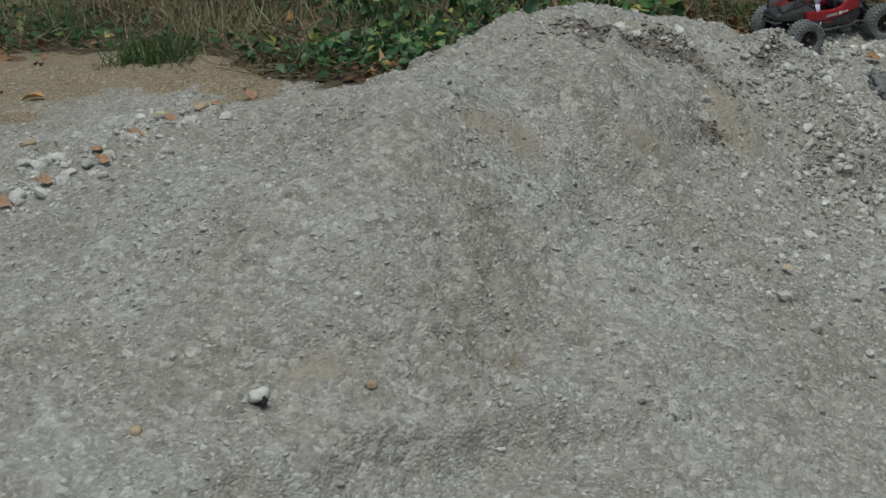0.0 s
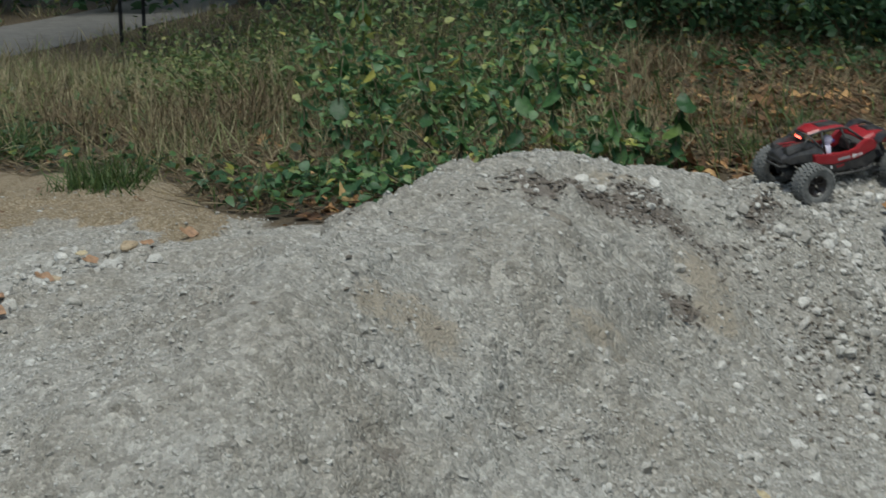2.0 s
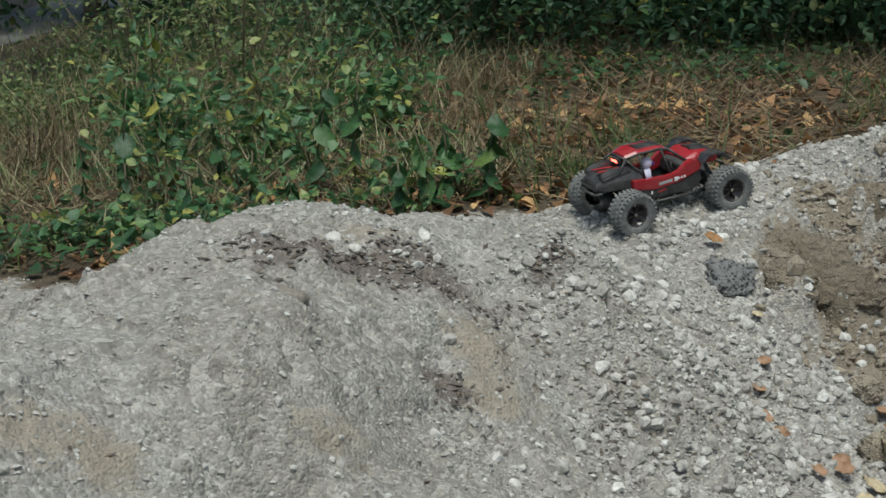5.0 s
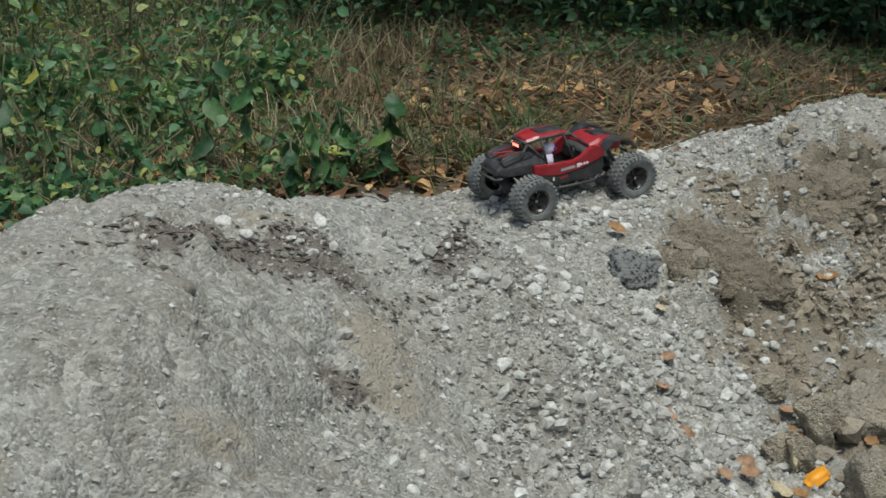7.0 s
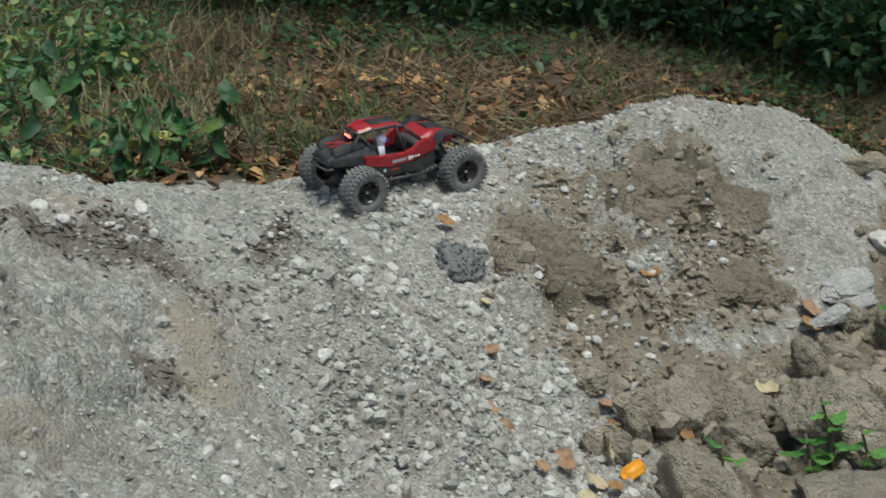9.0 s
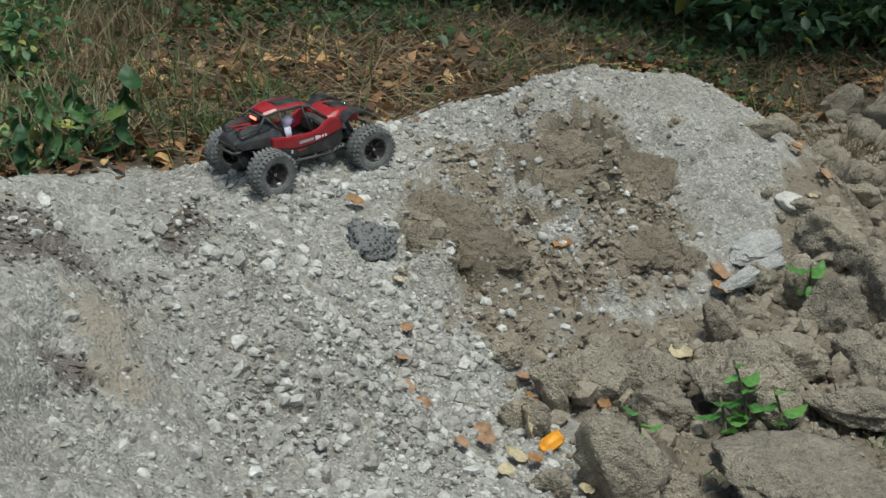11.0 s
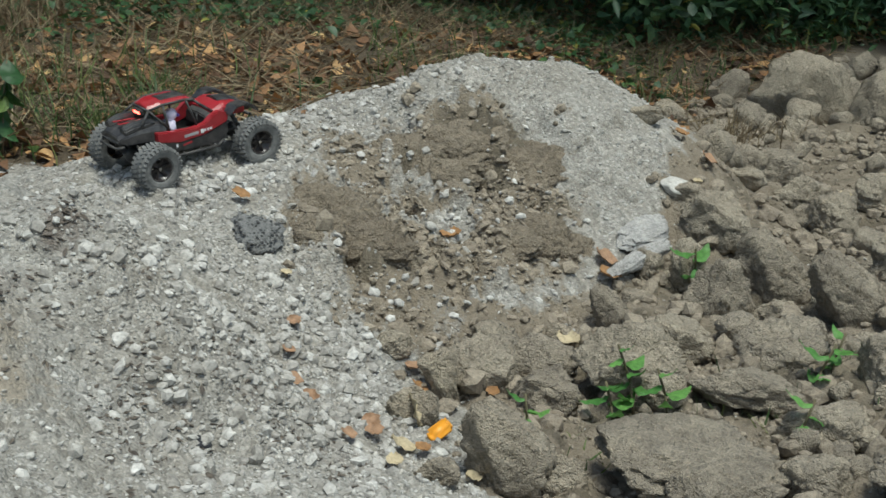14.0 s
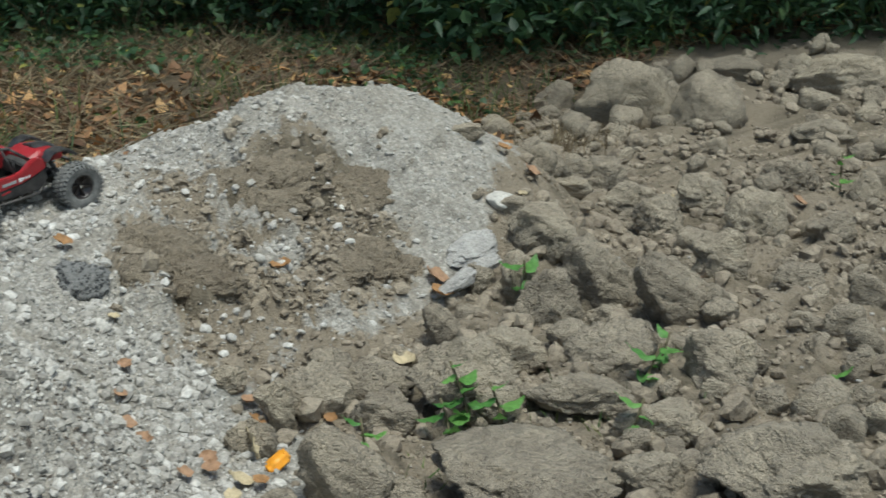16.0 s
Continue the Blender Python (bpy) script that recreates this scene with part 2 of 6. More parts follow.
M = {
    "ground": ground_material(),
    "gravel": stony("gravel", (0.16, 0.148, 0.13), (0.325, 0.312, 0.283), (0.64, 0.625, 0.59), 120, 0.4, 0.002),
    "heap_gravel": stony("heap_gravel", (0.21, 0.20, 0.18), (0.33, 0.32, 0.292), (0.48, 0.47, 0.44), 120, 0.4, 0.002),
    "heap_stone": stony("heap_stone", (0.26, 0.25, 0.23), (0.38, 0.37, 0.342), (0.60, 0.585, 0.55), 120, 0.4, 0.002),
    "clay": clay_material("clay", (0.20, 0.172, 0.133), (0.315, 0.275, 0.213), (0.44, 0.385, 0.293)),
    "rot": stony("rotted_bark", (0.045, 0.036, 0.03), (0.09, 0.075, 0.06), (0.17, 0.14, 0.11), 90, 0.6, 0.002),
    "litter": leafy("leaf_litter", [(0.0, (0.06, 0.034, 0.02)), (0.4, (0.15, 0.078, 0.038)), (0.7, (0.25, 0.135, 0.062)), (0.88, (0.40, 0.22, 0.09)), (1.0, (0.52, 0.36, 0.16))], 0.7, 0.15),
    "dry": leafy("dry_grass", [(0.0, (0.09, 0.065, 0.036)), (0.5, (0.18, 0.135, 0.078)), (1.0, (0.30, 0.245, 0.15))], 0.75, 0.2),
    "meadow": leafy("meadow_grass", [(0.0, (0.22, 0.185, 0.10)), (0.45, (0.36, 0.315, 0.185)), (0.75, (0.50, 0.45, 0.29)), (0.85, (0.20, 0.26, 0.10)), (1.0, (0.30, 0.35, 0.15))], 0.75, 0.4),
    "grass": leafy("green_grass", [(0.0, (0.035, 0.075, 0.02)), (0.6, (0.075, 0.135, 0.035)), (1.0, (0.19, 0.21, 0.07))], 0.6, 0.3),
    "weed": leafy("weed_leaves", [(0.0, (0.045, 0.115, 0.05)), (0.5, (0.085, 0.19, 0.075)), (0.8, (0.15, 0.25, 0.085)), (0.93, (0.30, 0.33, 0.11)), (1.0, (0.40, 0.38, 0.10))], 0.5, 0.35),
    "tree": leafy("tree_leaves", [(0.0, (0.026, 0.066, 0.032)), (0.6, (0.052, 0.118, 0.052)), (0.92, (0.09, 0.165, 0.06)), (1.0, (0.26, 0.23, 0.04))], 0.5, 0.25),
    "olive": leafy("olive_leaves", [(0.0, (0.06, 0.105, 0.04)), (0.5, (0.12, 0.18, 0.065)), (0.85, (0.20, 0.25, 0.09)), (1.0, (0.34, 0.33, 0.13))], 0.6, 0.4),
    "bark": stony("bark", (0.06, 0.05, 0.04), (0.11, 0.095, 0.075), (0.17, 0.15, 0.125), 30, 1.0, 0.02, 0.95, "object", 0.6),
    "stem": plain("stem", (0.10, 0.085, 0.045), 0.8, 0, 50, 0.6),
    "asphalt": stony("asphalt", (0.022, 0.023, 0.024), (0.05, 0.051, 0.052), (0.28, 0.28, 0.27), 130, 1.0, 0.004, 0.85, "island", 0.5),
    "clay_bits": stony("clay_bits", (0.17, 0.14, 0.105), (0.26, 0.222, 0.168), (0.36, 0.312, 0.24), 90, 1.0, 0.006, 0.95, "island", 0.6),
    "damp_clay": clay_material("damp_clay", (0.16, 0.130, 0.094), (0.225, 0.188, 0.138), (0.30, 0.256, 0.192)),
    "clay_grey": stony("clay_grey", (0.15, 0.13, 0.105), (0.22, 0.197, 0.165), (0.30, 0.275, 0.235), 110, 0.9, 0.006, 0.95, "object", 0.6),
    "white_stone": stony("white_stone", (0.26, 0.25, 0.222), (0.42, 0.405, 0.37), (0.6, 0.58, 0.54), 110, 0.5, 0.003, 0.85, "object", 0.5),
    "ochre": stony("ochre_stone", (0.24, 0.18, 0.11), (0.34, 0.265, 0.175), (0.42, 0.35, 0.25), 90, 0.5, 0.003, 0.85, "object", 0.5),
    "flint": stony("flint", (0.012, 0.012, 0.013), (0.025, 0.025, 0.027), (0.07, 0.07, 0.07), 60, 0.4, 0.002, 0.4, "object", 0.6),
    "concrete": stony("concrete", (0.2, 0.196, 0.185), (0.34, 0.33, 0.312), (0.48, 0.47, 0.445), 110, 1.0, 0.006, 0.95, "object", 0.7),
    "orange": plain("orange_plastic", (0.80, 0.33, 0.012), 0.45, 0, 60, 0.3, 0.1, 0.001, 0.15),
    "leaf_orange": leafy("fallen_orange", [(0.0, (0.26, 0.135, 0.055)), (1.0, (0.38, 0.215, 0.09))], 0.65, 0.12),
    "leaf_brown": leafy("fallen_brown", [(0.0, (0.24, 0.135, 0.075)), (1.0, (0.40, 0.255, 0.155))], 0.65, 0.1),
    "leaf_pale": leafy("fallen_pale", [(0.0, (0.44, 0.36, 0.22)), (1.0, (0.54, 0.46, 0.31))], 0.7, 0.15),
    "lane": stony("lane_asphalt", (0.10, 0.098, 0.095), (0.135, 0.132, 0.128), (0.17, 0.166, 0.16), 30, 0.5, 0.006, 0.9, "object", 0.9),
    "dark_metal": plain("dark_metal", (0.012, 0.012, 0.013), 0.7, 0, 30, 0.4, 0.1, 0.001, 0.0),
    "box_grey": plain("grey_metal", (0.3, 0.3, 0.31), 0.4, 0.8, 30, 0.3),
    "box_white": plain("pale_metal", (0.5, 0.5, 0.5), 0.5, 0, 30, 0.3),
    "ivy": leafy("ivy_leaves", [(0.0, (0.018, 0.05, 0.02)), (0.6, (0.035, 0.09, 0.03)), (0.95, (0.07, 0.14, 0.04)), (1.0, (0.30, 0.26, 0.05))], 0.5, 0.2),
}
M["seedling"] = leafy("seedling_leaf", [(0.0, (0.08, 0.22, 0.05)), (1.0, (0.15, 0.33, 0.08))], 0.5, 0.3, "object")
M["weed_leaf"] = leafy("weed_leaf", [(0.0, (0.02, 0.062, 0.022)), (0.55, (0.04, 0.11, 0.032)), (0.86, (0.07, 0.15, 0.04)), (0.95, (0.26, 0.27, 0.05)), (1.0, (0.36, 0.34, 0.07))], 0.5, 0.3, "object")
# ---- the lie of the land ----
# heaps: centre x, y, top, rounding, slope, stretch, turn in degrees
HEAPS = [
    (-0.949, 3.451, 0.501, 0.250, 0.549, 1.301, 10.010),
    (-0.156, 3.591, 0.796, 0.160, 0.542, 1.697, 29.547),
    (0.079, 3.636, 0.892, 0.161, 0.897, 1.546, 68.531),
    (0.435, 4.340, 0.910, 0.519, 1.259, 2.212, 63.690),
    (0.841, 4.720, 0.831, 0.177, 1.251, 1.276, 73.253),
    (1.750, 5.676, 0.567, 0.165, 0.768, 1.237, 40.793),
    (1.908, 6.220, 0.651, 0.205, 0.564, 1.696, 19.834),
    (2.476, 6.660, 0.657, 0.160, 0.615, 1.566, 25.265),
    (2.801, 6.466, 0.782, 0.256, 1.250, 1.488, 7.130),
    (3.118, 6.494, 0.767, 0.157, 0.826, 1.131, 0.486),
    (1.389, 5.382, 0.581, 0.181, 0.776, 1.176, 48.733),
    (-0.187, 2.878, 0.457, 0.325, 0.476, 1.194, 18.124),
    (5.191, 8.168, 0.044, 0.587, 0.340, 1.598, -28.407),
    (7.686, 8.942, 0.267, 0.324, 0.173, 1.871, 2.836),
    (0.442, 3.842, 0.883, 0.160, 1.254, 1.388, 42.165),
    (1.149, 4.623, 0.783, 0.154, 1.280, 0.819, 101.110),
    (-0.104, 3.242, 0.774, 0.217, 0.883, 1.465, 13.981),
]
# hollows scoured into the heap, and one swelling: centre x, y, radii, turn in degrees, depth
DENTS = [
    (0.235, 2.930, 0.482, 0.130, 45.315, 0.078),
    (0.419, 3.436, 0.379, 0.130, 56.091, 0.066),
    (0.814, 3.928, 0.359, 0.120, 60.908, 0.085),
    (1.174, 4.954, 0.273, 0.084, 51.764, -0.112),
]


def hashed(i, j, seed):
    h = (i.astype(np.int64) * 374761393 + j.astype(np.int64) * 668265263 + seed * 974634777) & 0x7FFFFFFF
    h = ((h ^ (h >> 13)) * 1274126177) & 0x7FFFFFFF
    return ((h ^ (h >> 16)) & 0xFFFF) / 65535.0


def lumps(x, y, size, seed):
    """Smooth value noise from -1 to 1."""
    u, v = x / size, y / size
    i, j = np.floor(u), np.floor(v)
    a, b = u - i, v - j
    a, b = a * a * (3 - 2 * a), b * b * (3 - 2 * b)
    n = (hashed(i, j, seed) * (1 - a) + hashed(i + 1, j, seed) * a) * (1 - b)
    n = n + (hashed(i, j + 1, seed) * (1 - a) + hashed(i + 1, j + 1, seed) * a) * b
    return n * 2 - 1


def rough(x, y, size, seed, octaves=4, gain=0.55):
    z, amp = 0, 1.0
    for k in range(octaves):
        z = z + amp * lumps(x * math.cos(k) - y * math.sin(k), x * math.sin(k) + y * math.cos(k), size, seed + k)
        size, amp = size * 0.5, amp * gain
    return z


def lumps3(p, freq, seed):
    """Smooth value noise in space, from -1 to 1."""
    q = p * freq + seed * 7.31
    i = np.floor(q).astype(np.int64)
    w = q - i
    w = w * w * (3 - 2 * w)
    out = 0
    for dx in (0, 1):
        for dy in (0, 1):
            for dz in (0, 1):
                k_ = (w[:, 0] if dx else 1 - w[:, 0]) * (w[:, 1] if dy else 1 - w[:, 1]) * (w[:, 2] if dz else 1 - w[:, 2])
                out = out + k_ * hashed(i[:, 0] + dx + 57 * (i[:, 2] + dz), i[:, 1] + dy, seed)
    return out * 2 - 1


def rough3(p, freq, seed, octaves, gain):
    z, amp = 0, 1.0
    for k_ in range(octaves):
        z = z + amp * lumps3(p, freq, seed + 11 * k_)
        freq, amp = freq * 2.1, amp * gain
    return z


def step(v, lo, hi):
    u = np.clip((v - lo) / (hi - lo), 0, 1)
    return u * u * (3 - 2 * u)


def blob(x, y, cx, cy, rx, ry, turn=0.0):
    c, s = math.cos(radians(turn)), math.sin(radians(turn))
    u, v = ((x - cx) * c + (y - cy) * s) / rx, ((y - cy) * c - (x - cx) * s) / ry
    return np.exp(-(u * u + v * v))


def base(x, y):
    front = 0.129 + 0.032 * np.clip(x - 2, -4, 5) + -0.001 * np.clip(y - 4.5, -3, 4)
    back = 0.472 + -0.006 * np.clip(y - 5.5, -2, 7) + 0.076 * np.clip(x, -1.2, 2.2) - 0.28 * step(x, 3.0, 5.5)
    behind = 1 / (1 + np.exp(-(y - 5.1 - 0.8 * np.clip(x, -3, 5)) / 0.25))
    bank = 0.22 * step(y, 10, 14) * step(x, -2, 3)
    dip = 0.25 * step(y, 11, 15) * step(-x, -0.5, 1.8)
    return front + (back - front) * behind + bank - dip


def land(x, y):
    """The height of the smooth ground."""
    x, y = np.asarray(x, float), np.asarray(y, float)
    hs = [base(x, y)]
    for cx, cy, top, r, slope, stretch, turn in HEAPS:
        c, s = math.cos(radians(turn)), math.sin(radians(turn))
        u, v = ((x - cx) * c + (y - cy) * s) / stretch, (y - cy) * c - (x - cx) * s
        hs.append(top - slope * (np.sqrt(u * u + v * v + r * r) - r))
    hs = np.array(hs)
    m = hs.max(0)
    z = m + 0.035 * np.log(np.exp((hs - m) / 0.035).sum(0))
    return z - sum(deep * blob(x, y, *where) for *where, deep in DENTS)


def link_mesh(name, verts, faces, material, smooth=True):
    """A mesh from arrays: verts (n, 3), faces (m, k)."""
    me = bpy.data.meshes.new(name)
    verts, faces = np.asarray(verts, np.float32), np.asarray(faces, np.int32)
    me.vertices.add(len(verts))
    me.vertices.foreach_set("co", verts.ravel())
    me.loops.add(faces.size)
    me.loops.foreach_set("vertex_index", faces.ravel())
    me.polygons.add(len(faces))
    me.polygons.foreach_set("loop_start", np.arange(0, faces.size, faces.shape[1], dtype=np.int32))
    me.polygons.foreach_set("use_smooth", np.full(len(faces), smooth))
    me.update(calc_edges=True)
    me.validate()
    me.materials.append(material)
    return new(name, me)


def axis_steps(lo, fine_lo, fine_hi, hi, fine, growth=1.22):
    mid = np.arange(fine_lo, fine_hi, fine)
    up, down, d = [], [], fine
    v = mid[-1]
    while v < hi:
        d = d * growth
        v = v + d
        up.append(v)
    v, d = fine_lo, fine
    while v > lo:
        d = d * growth
        v = v - d
        down.append(v)
    return np.array(down[::-1] + mid.tolist() + up)


def within(x, y, outline, soft):
    """1 inside an outline, 0 outside, with a soft edge of that width."""
    inside, near = np.zeros(x.shape, bool), np.full(x.shape, 9.0)
    for (ax, ay), (bx, by) in zip(outline, outline[1:] + outline[:1]):
        ex, ey = bx - ax, by - ay
        u = np.clip(((x - ax) * ex + (y - ay) * ey) / (ex * ex + ey * ey), 0, 1)
        near = np.minimum(near, np.hypot(x - ax - u * ex, y - ay - u * ey))
        cross = (ay > y) != (by > y)
        inside ^= cross & (x < ex * (y - ay) / (ey if ey else 1e-9) + ax)
    return step(np.where(inside, near, -near), -soft, soft)


CLOD_FIELD = [(1.90, 3.6), (1.97, 4.3), (2.10, 4.87), (2.07, 5.1), (2.29, 5.27), (2.62, 5.38), (2.98, 5.62), (3.25, 5.85), (3.5, 6.05),
              (3.72, 6.5), (3.95, 7.2), (4.5, 8.0), (5.1, 8.6), (6.5, 9.3), (9.0, 10.0), (12.0, 6.0), (7.0, 2.0), (2.2, 2.6)]
CLAY_TONGUE = [(1.97, 5.78), (2.22, 6.15), (2.55, 6.30), (2.86, 6.22), (2.98, 6.02), (2.97, 5.84), (2.78, 5.62), (2.62, 5.46), (2.31, 5.24), (2.06, 5.08), (1.90, 5.16), (1.84, 5.42)]


def clay_zone(x, y):
    """How much of the ground is brown clay: the clod field and the tongue on the second heap."""
    u, v = x + 0.11 * rough(x, y, 0.34, 31, 5, 0.65), y + 0.11 * rough(x, y, 0.34, 36, 5, 0.65)
    tongue = within(u, v, CLAY_TONGUE, 0.16) * (1 - 0.75 * step(blob(x, y, 2.42, 5.77, 0.2, 0.09, 20), 0.4, 0.7))
    tongue = np.maximum(tongue, 0.8 * blob(x, y, 2.03, 5.52, 0.13, 0.12) + 0.6 * blob(x, y, 2.3, 5.45, 0.3, 0.12, 20) + 0.6 * blob(x, y, 2.78, 5.72, 0.18, 0.16, 30) + 0.95 * blob(u, v, 2.72, 6.10, 0.30, 0.13, 4) + 0.7 * blob(u, v, 2.42, 6.30, 0.22, 0.09, 20)) * (1 - 0.5 * step(rough(x, y, 0.16, 46, 4), 0.35, 0.7))
    patches = 0.6 * (blob(x, y, 0.20, 2.86, 0.07, 0.05) + blob(x, y, 1.02, 4.2, 0.14, 0.09, 40) + blob(x, y, 0.66, 3.72, 0.08, 0.05) + blob(x, y, 0.33, 3.3, 0.05, 0.04))
    return np.maximum(within(u, v, CLOD_FIELD, 0.10), np.maximum(0.8 * tongue, patches * (0.8 + 0.6 * rough(x, y, 0.1, 47, 3))))


def damp_shade_zone(x, y):
    """Darker damp clay in blotches, and shade painted into the torn hollow and between clods."""
    d = 1.25 * blob(x, y, 2.66, 6.08, 0.36, 0.12, 4) + 0.7 * blob(x, y, 2.1, 5.45, 0.2, 0.08, 30) + 0.6 * blob(x, y, 2.85, 5.85, 0.1, 0.12)
    # darkens the ground of the clod field, as the gaps would be shaded
    d = d + 0.55 * within(x, y, CLOD_FIELD, 0.1)
    return np.clip(d * (0.75 + 0.7 * rough(x, y, 0.09, 48, 4)), 0, 1)


def soil_zone(x, y):
    n = rough(x, y, 0.6, 41) * 0.25
    edge = 5.65 + 0.42 * np.clip(x, 0, 6) + 1.9 * step(-x, 0.1, 1.2)
    return step(y + n, edge, edge + 0.35)


def tan_zone(x, y):
    n = rough(x, y, 0.5, 51) * 0.3
    return step(-x + n, 0.1, 0.6) * step(y + n, 5.95, 6.35)


def debris_zone(x, y):
    """Dark rotted bark and roots: a band along the crest, streaks down the gully and a few torn spots."""
    n = rough(x, y, 0.13, 61, 4)
    d = 1.35 * blob(x, y, 0.80, 4.40, 0.36, 0.085, 27) + 0.9 * blob(x, y, 0.58, 4.22, 0.16, 0.07, 35) + 0.7 * blob(x, y, 1.19, 4.36, 0.16, 0.09, 60) + 0.7 * blob(x, y, 1.40, 4.42, 0.14, 0.09, 40) + 0.5 * blob(x, y, 1.6, 4.35, 0.12, 0.2, -30)
    d = d + 0.5 * blob(x, y, 1.14, 4.02, 0.10, 0.3, -25) + 1.6 * blob(x, y, 0.85, 4.13, 0.05, 0.03, 20) + 0.6 * blob(x, y, 1.06, 4.54, 0.08, 0.025, 15) + blob(x, y, 0.22, 3.16, 0.07, 0.03, 30)
    return np.clip(0.56 * d * (0.9 + 0.8 * n), 0, 0.7)


def silt_zone(x, y):
    """Smooth beige silt in soft patches on the first heap and in the saddle; one paints shading."""
    n = 1 + 0.9 * rough(x, y, 0.16, 62, 4)
    d = blob(x, y, 0.95, 4.31, 0.15, 0.08, 40) + 0.8 * blob(x, y, 0.95, 4.16, 0.09, 0.05, 30) + 0.8 * blob(x, y, 0.24, 3.48, 0.13, 0.08, 30) + 0.7 * blob(x, y, 0.14, 3.33, 0.08, 0.06)
    # the patch at 0.62, 3.74 is shading on the heap put into the colour
    d = d + 0.8 * blob(x, y, 1.80, 5.97, 0.10, 0.07, 20) + 0.6 * blob(x, y, 0.62, 3.74, 0.12, 0.05, 45) + 0.5 * blob(x, y, 0.38, 3.18, 0.10, 0.05, 40) + 0.5 * blob(x, y, -0.1, 2.75, 0.2, 0.06, 20) + 0.6 * blob(x, y, 0.75, 4.5, 0.2, 0.05, 30)
    return np.clip(0.7 * d * n, 0, 0.75)


def scree(x, y):
    return np.maximum(blob(x, y, 1.62, 4.76, 0.36, 1.05, -24), 0.8 * blob(x, y, 1.9, 6.05, 1.0, 0.42, 30))


def weathered(x, y):
    """The land with its ledges, gouges, lumps and grit."""
    z = land(x, y)
    near = blob(x, y, 1.0, 4.5, 6, 5)
    clay, soil = clay_zone(x, y), soil_zone(x, y)
    bare = near * (1 - soil)
    e = 0.03
    steep = np.hypot(land(x + e, y) - z, land(x, y + e) - z) / e
    gentle = 1 / (1 + (steep / 0.75) ** 4)
    z = z + near * (0.014 * rough(x, y, 0.55, 3, 3) + 0.005 * gentle * rough(x, y, 0.14, 7, 4))
    z = z + bare * (gentle * 0.020 * step(rough(x, y, 0.33, 12, 5), 0.05, 0.3) + gentle * 0.006 * step(rough(x, y, 0.15, 14, 4), 0.1, 0.35) - 0.012)
    clumpy = 0.4 + 0.6 * step(rough(x, y, 0.6, 28, 2), -0.3, 0.5)
    z = z + bare * gentle * clumpy * (0.012 * np.abs(rough(x, y, 0.10, 15, 3)) + 0.004 * rough(x, y, 0.05, 17, 3))
    hollow = blob(x, y, 0.12, 2.62, 0.5, 0.06, 28) + 0.7 * blob(x, y, 0.40, 2.95, 0.16, 0.05, 40)
    z = z - 0.05 * hollow * (0.7 + 0.5 * rough(x, y, 0.1, 25, 3))
    z = z - 0.05 * blob(x, y, 2.62, 6.0, 0.3, 0.07, 12) * (1 + 0.8 * rough(x, y, 0.1, 27, 3))
    z = z + clay * (0.034 * rough(x, y, 0.24, 22, 5) + 0.02 * step(rough(x, y, 0.13, 23, 4), 0.05, 0.25) - 0.012)
    for lx_, ly_ in ((0.16, 2.88), (0.30, 3.16), (0.54, 3.58), (0.62, 3.42)):
        z = z + blob(x, y, lx_, ly_, 0.17, 0.13, 35) * (0.05 * np.abs(rough(x, y, 0.13, 39, 4)) - 0.015)
    hummock = blob(x, y, 2.02, 5.70, 0.14, 0.10, 30) + 0.6 * blob(x, y, 2.1, 5.5, 0.1, 0.08)
    z = z + 0.075 * hummock * (1 + 0.6 * rough(x, y, 0.09, 29, 3))
    torn = blob(x, y, 2.62, 6.02, 0.38, 0.2, 12)
    z = z + torn * (0.05 * rough(x, y, 0.2, 33, 5) + 0.03 * np.abs(rough(x, y, 0.07, 68, 3)) - 0.015 - 0.06 * blob(x, y, 2.62, 6.13, 0.28, 0.05, 10)) + within(x, y, CLAY_TONGUE, 0.2) * (0.055 * np.abs(rough(x, y, 0.15, 37, 4)) + 0.016 * rough(x, y, 0.05, 38, 2) - 0.025)
    edge = (x - 0.02) * 0.42 - (y - 2.60) + 0.05 * rough(x, y, 0.2, 34, 3)
    z = z - 0.075 * step(edge, -0.012, 0.012) * blob(x, y, 0.08, 2.55, 0.42, 0.16, 23)
    # crumbly fine relief, small pits and torn notches in the silt
    fine = bare * gentle * (0.35 + 0.65 * step(rough(x, y, 0.4, 55, 3), -0.35, 0.35))
    z = z + fine * (0.002 * rough(x, y, 0.042, 56, 3, 0.7) - 0.008 * step(rough(x, y, 0.075, 57, 3), 0.45, 0.75))
    ledge = 0.018 * step(rough(x, y, 0.20, 81, 4), 0.06, 0.16) * step(rough(x, y, 0.5, 84, 2), -0.15, 0.35)
    z = z + bare * gentle * ledge * (1 - clay) * (1 - scree(x, y))
    notch = 0
    for nx_, ny_ in ((0.19, 2.87), (0.12, 2.74), (0.22, 3.15), (0.30, 3.28), (0.42, 3.42), (0.63, 3.64), (0.50, 3.52), (0.88, 4.05), (0.80, 3.86)):
        notch = notch + blob(x, y, nx_, ny_, 0.085, 0.028, 35)
    z = z - 0.034 * step(notch * (1 + 0.9 * rough(x, y, 0.06, 59, 3)), 0.45, 0.6) * near * gentle
    tongue = within(x, y, CLAY_TONGUE, 0.2)
    z = z + 0.035 * (step(y - 6.0 - 0.09 * rough(x, y, 0.11, 63, 4), 0, 0.05) - 0.5) * blob(x, y, 2.6, 6.06, 0.32, 0.15)
    z = z - 0.03 * within(x, y, CLOD_FIELD, 0.12)
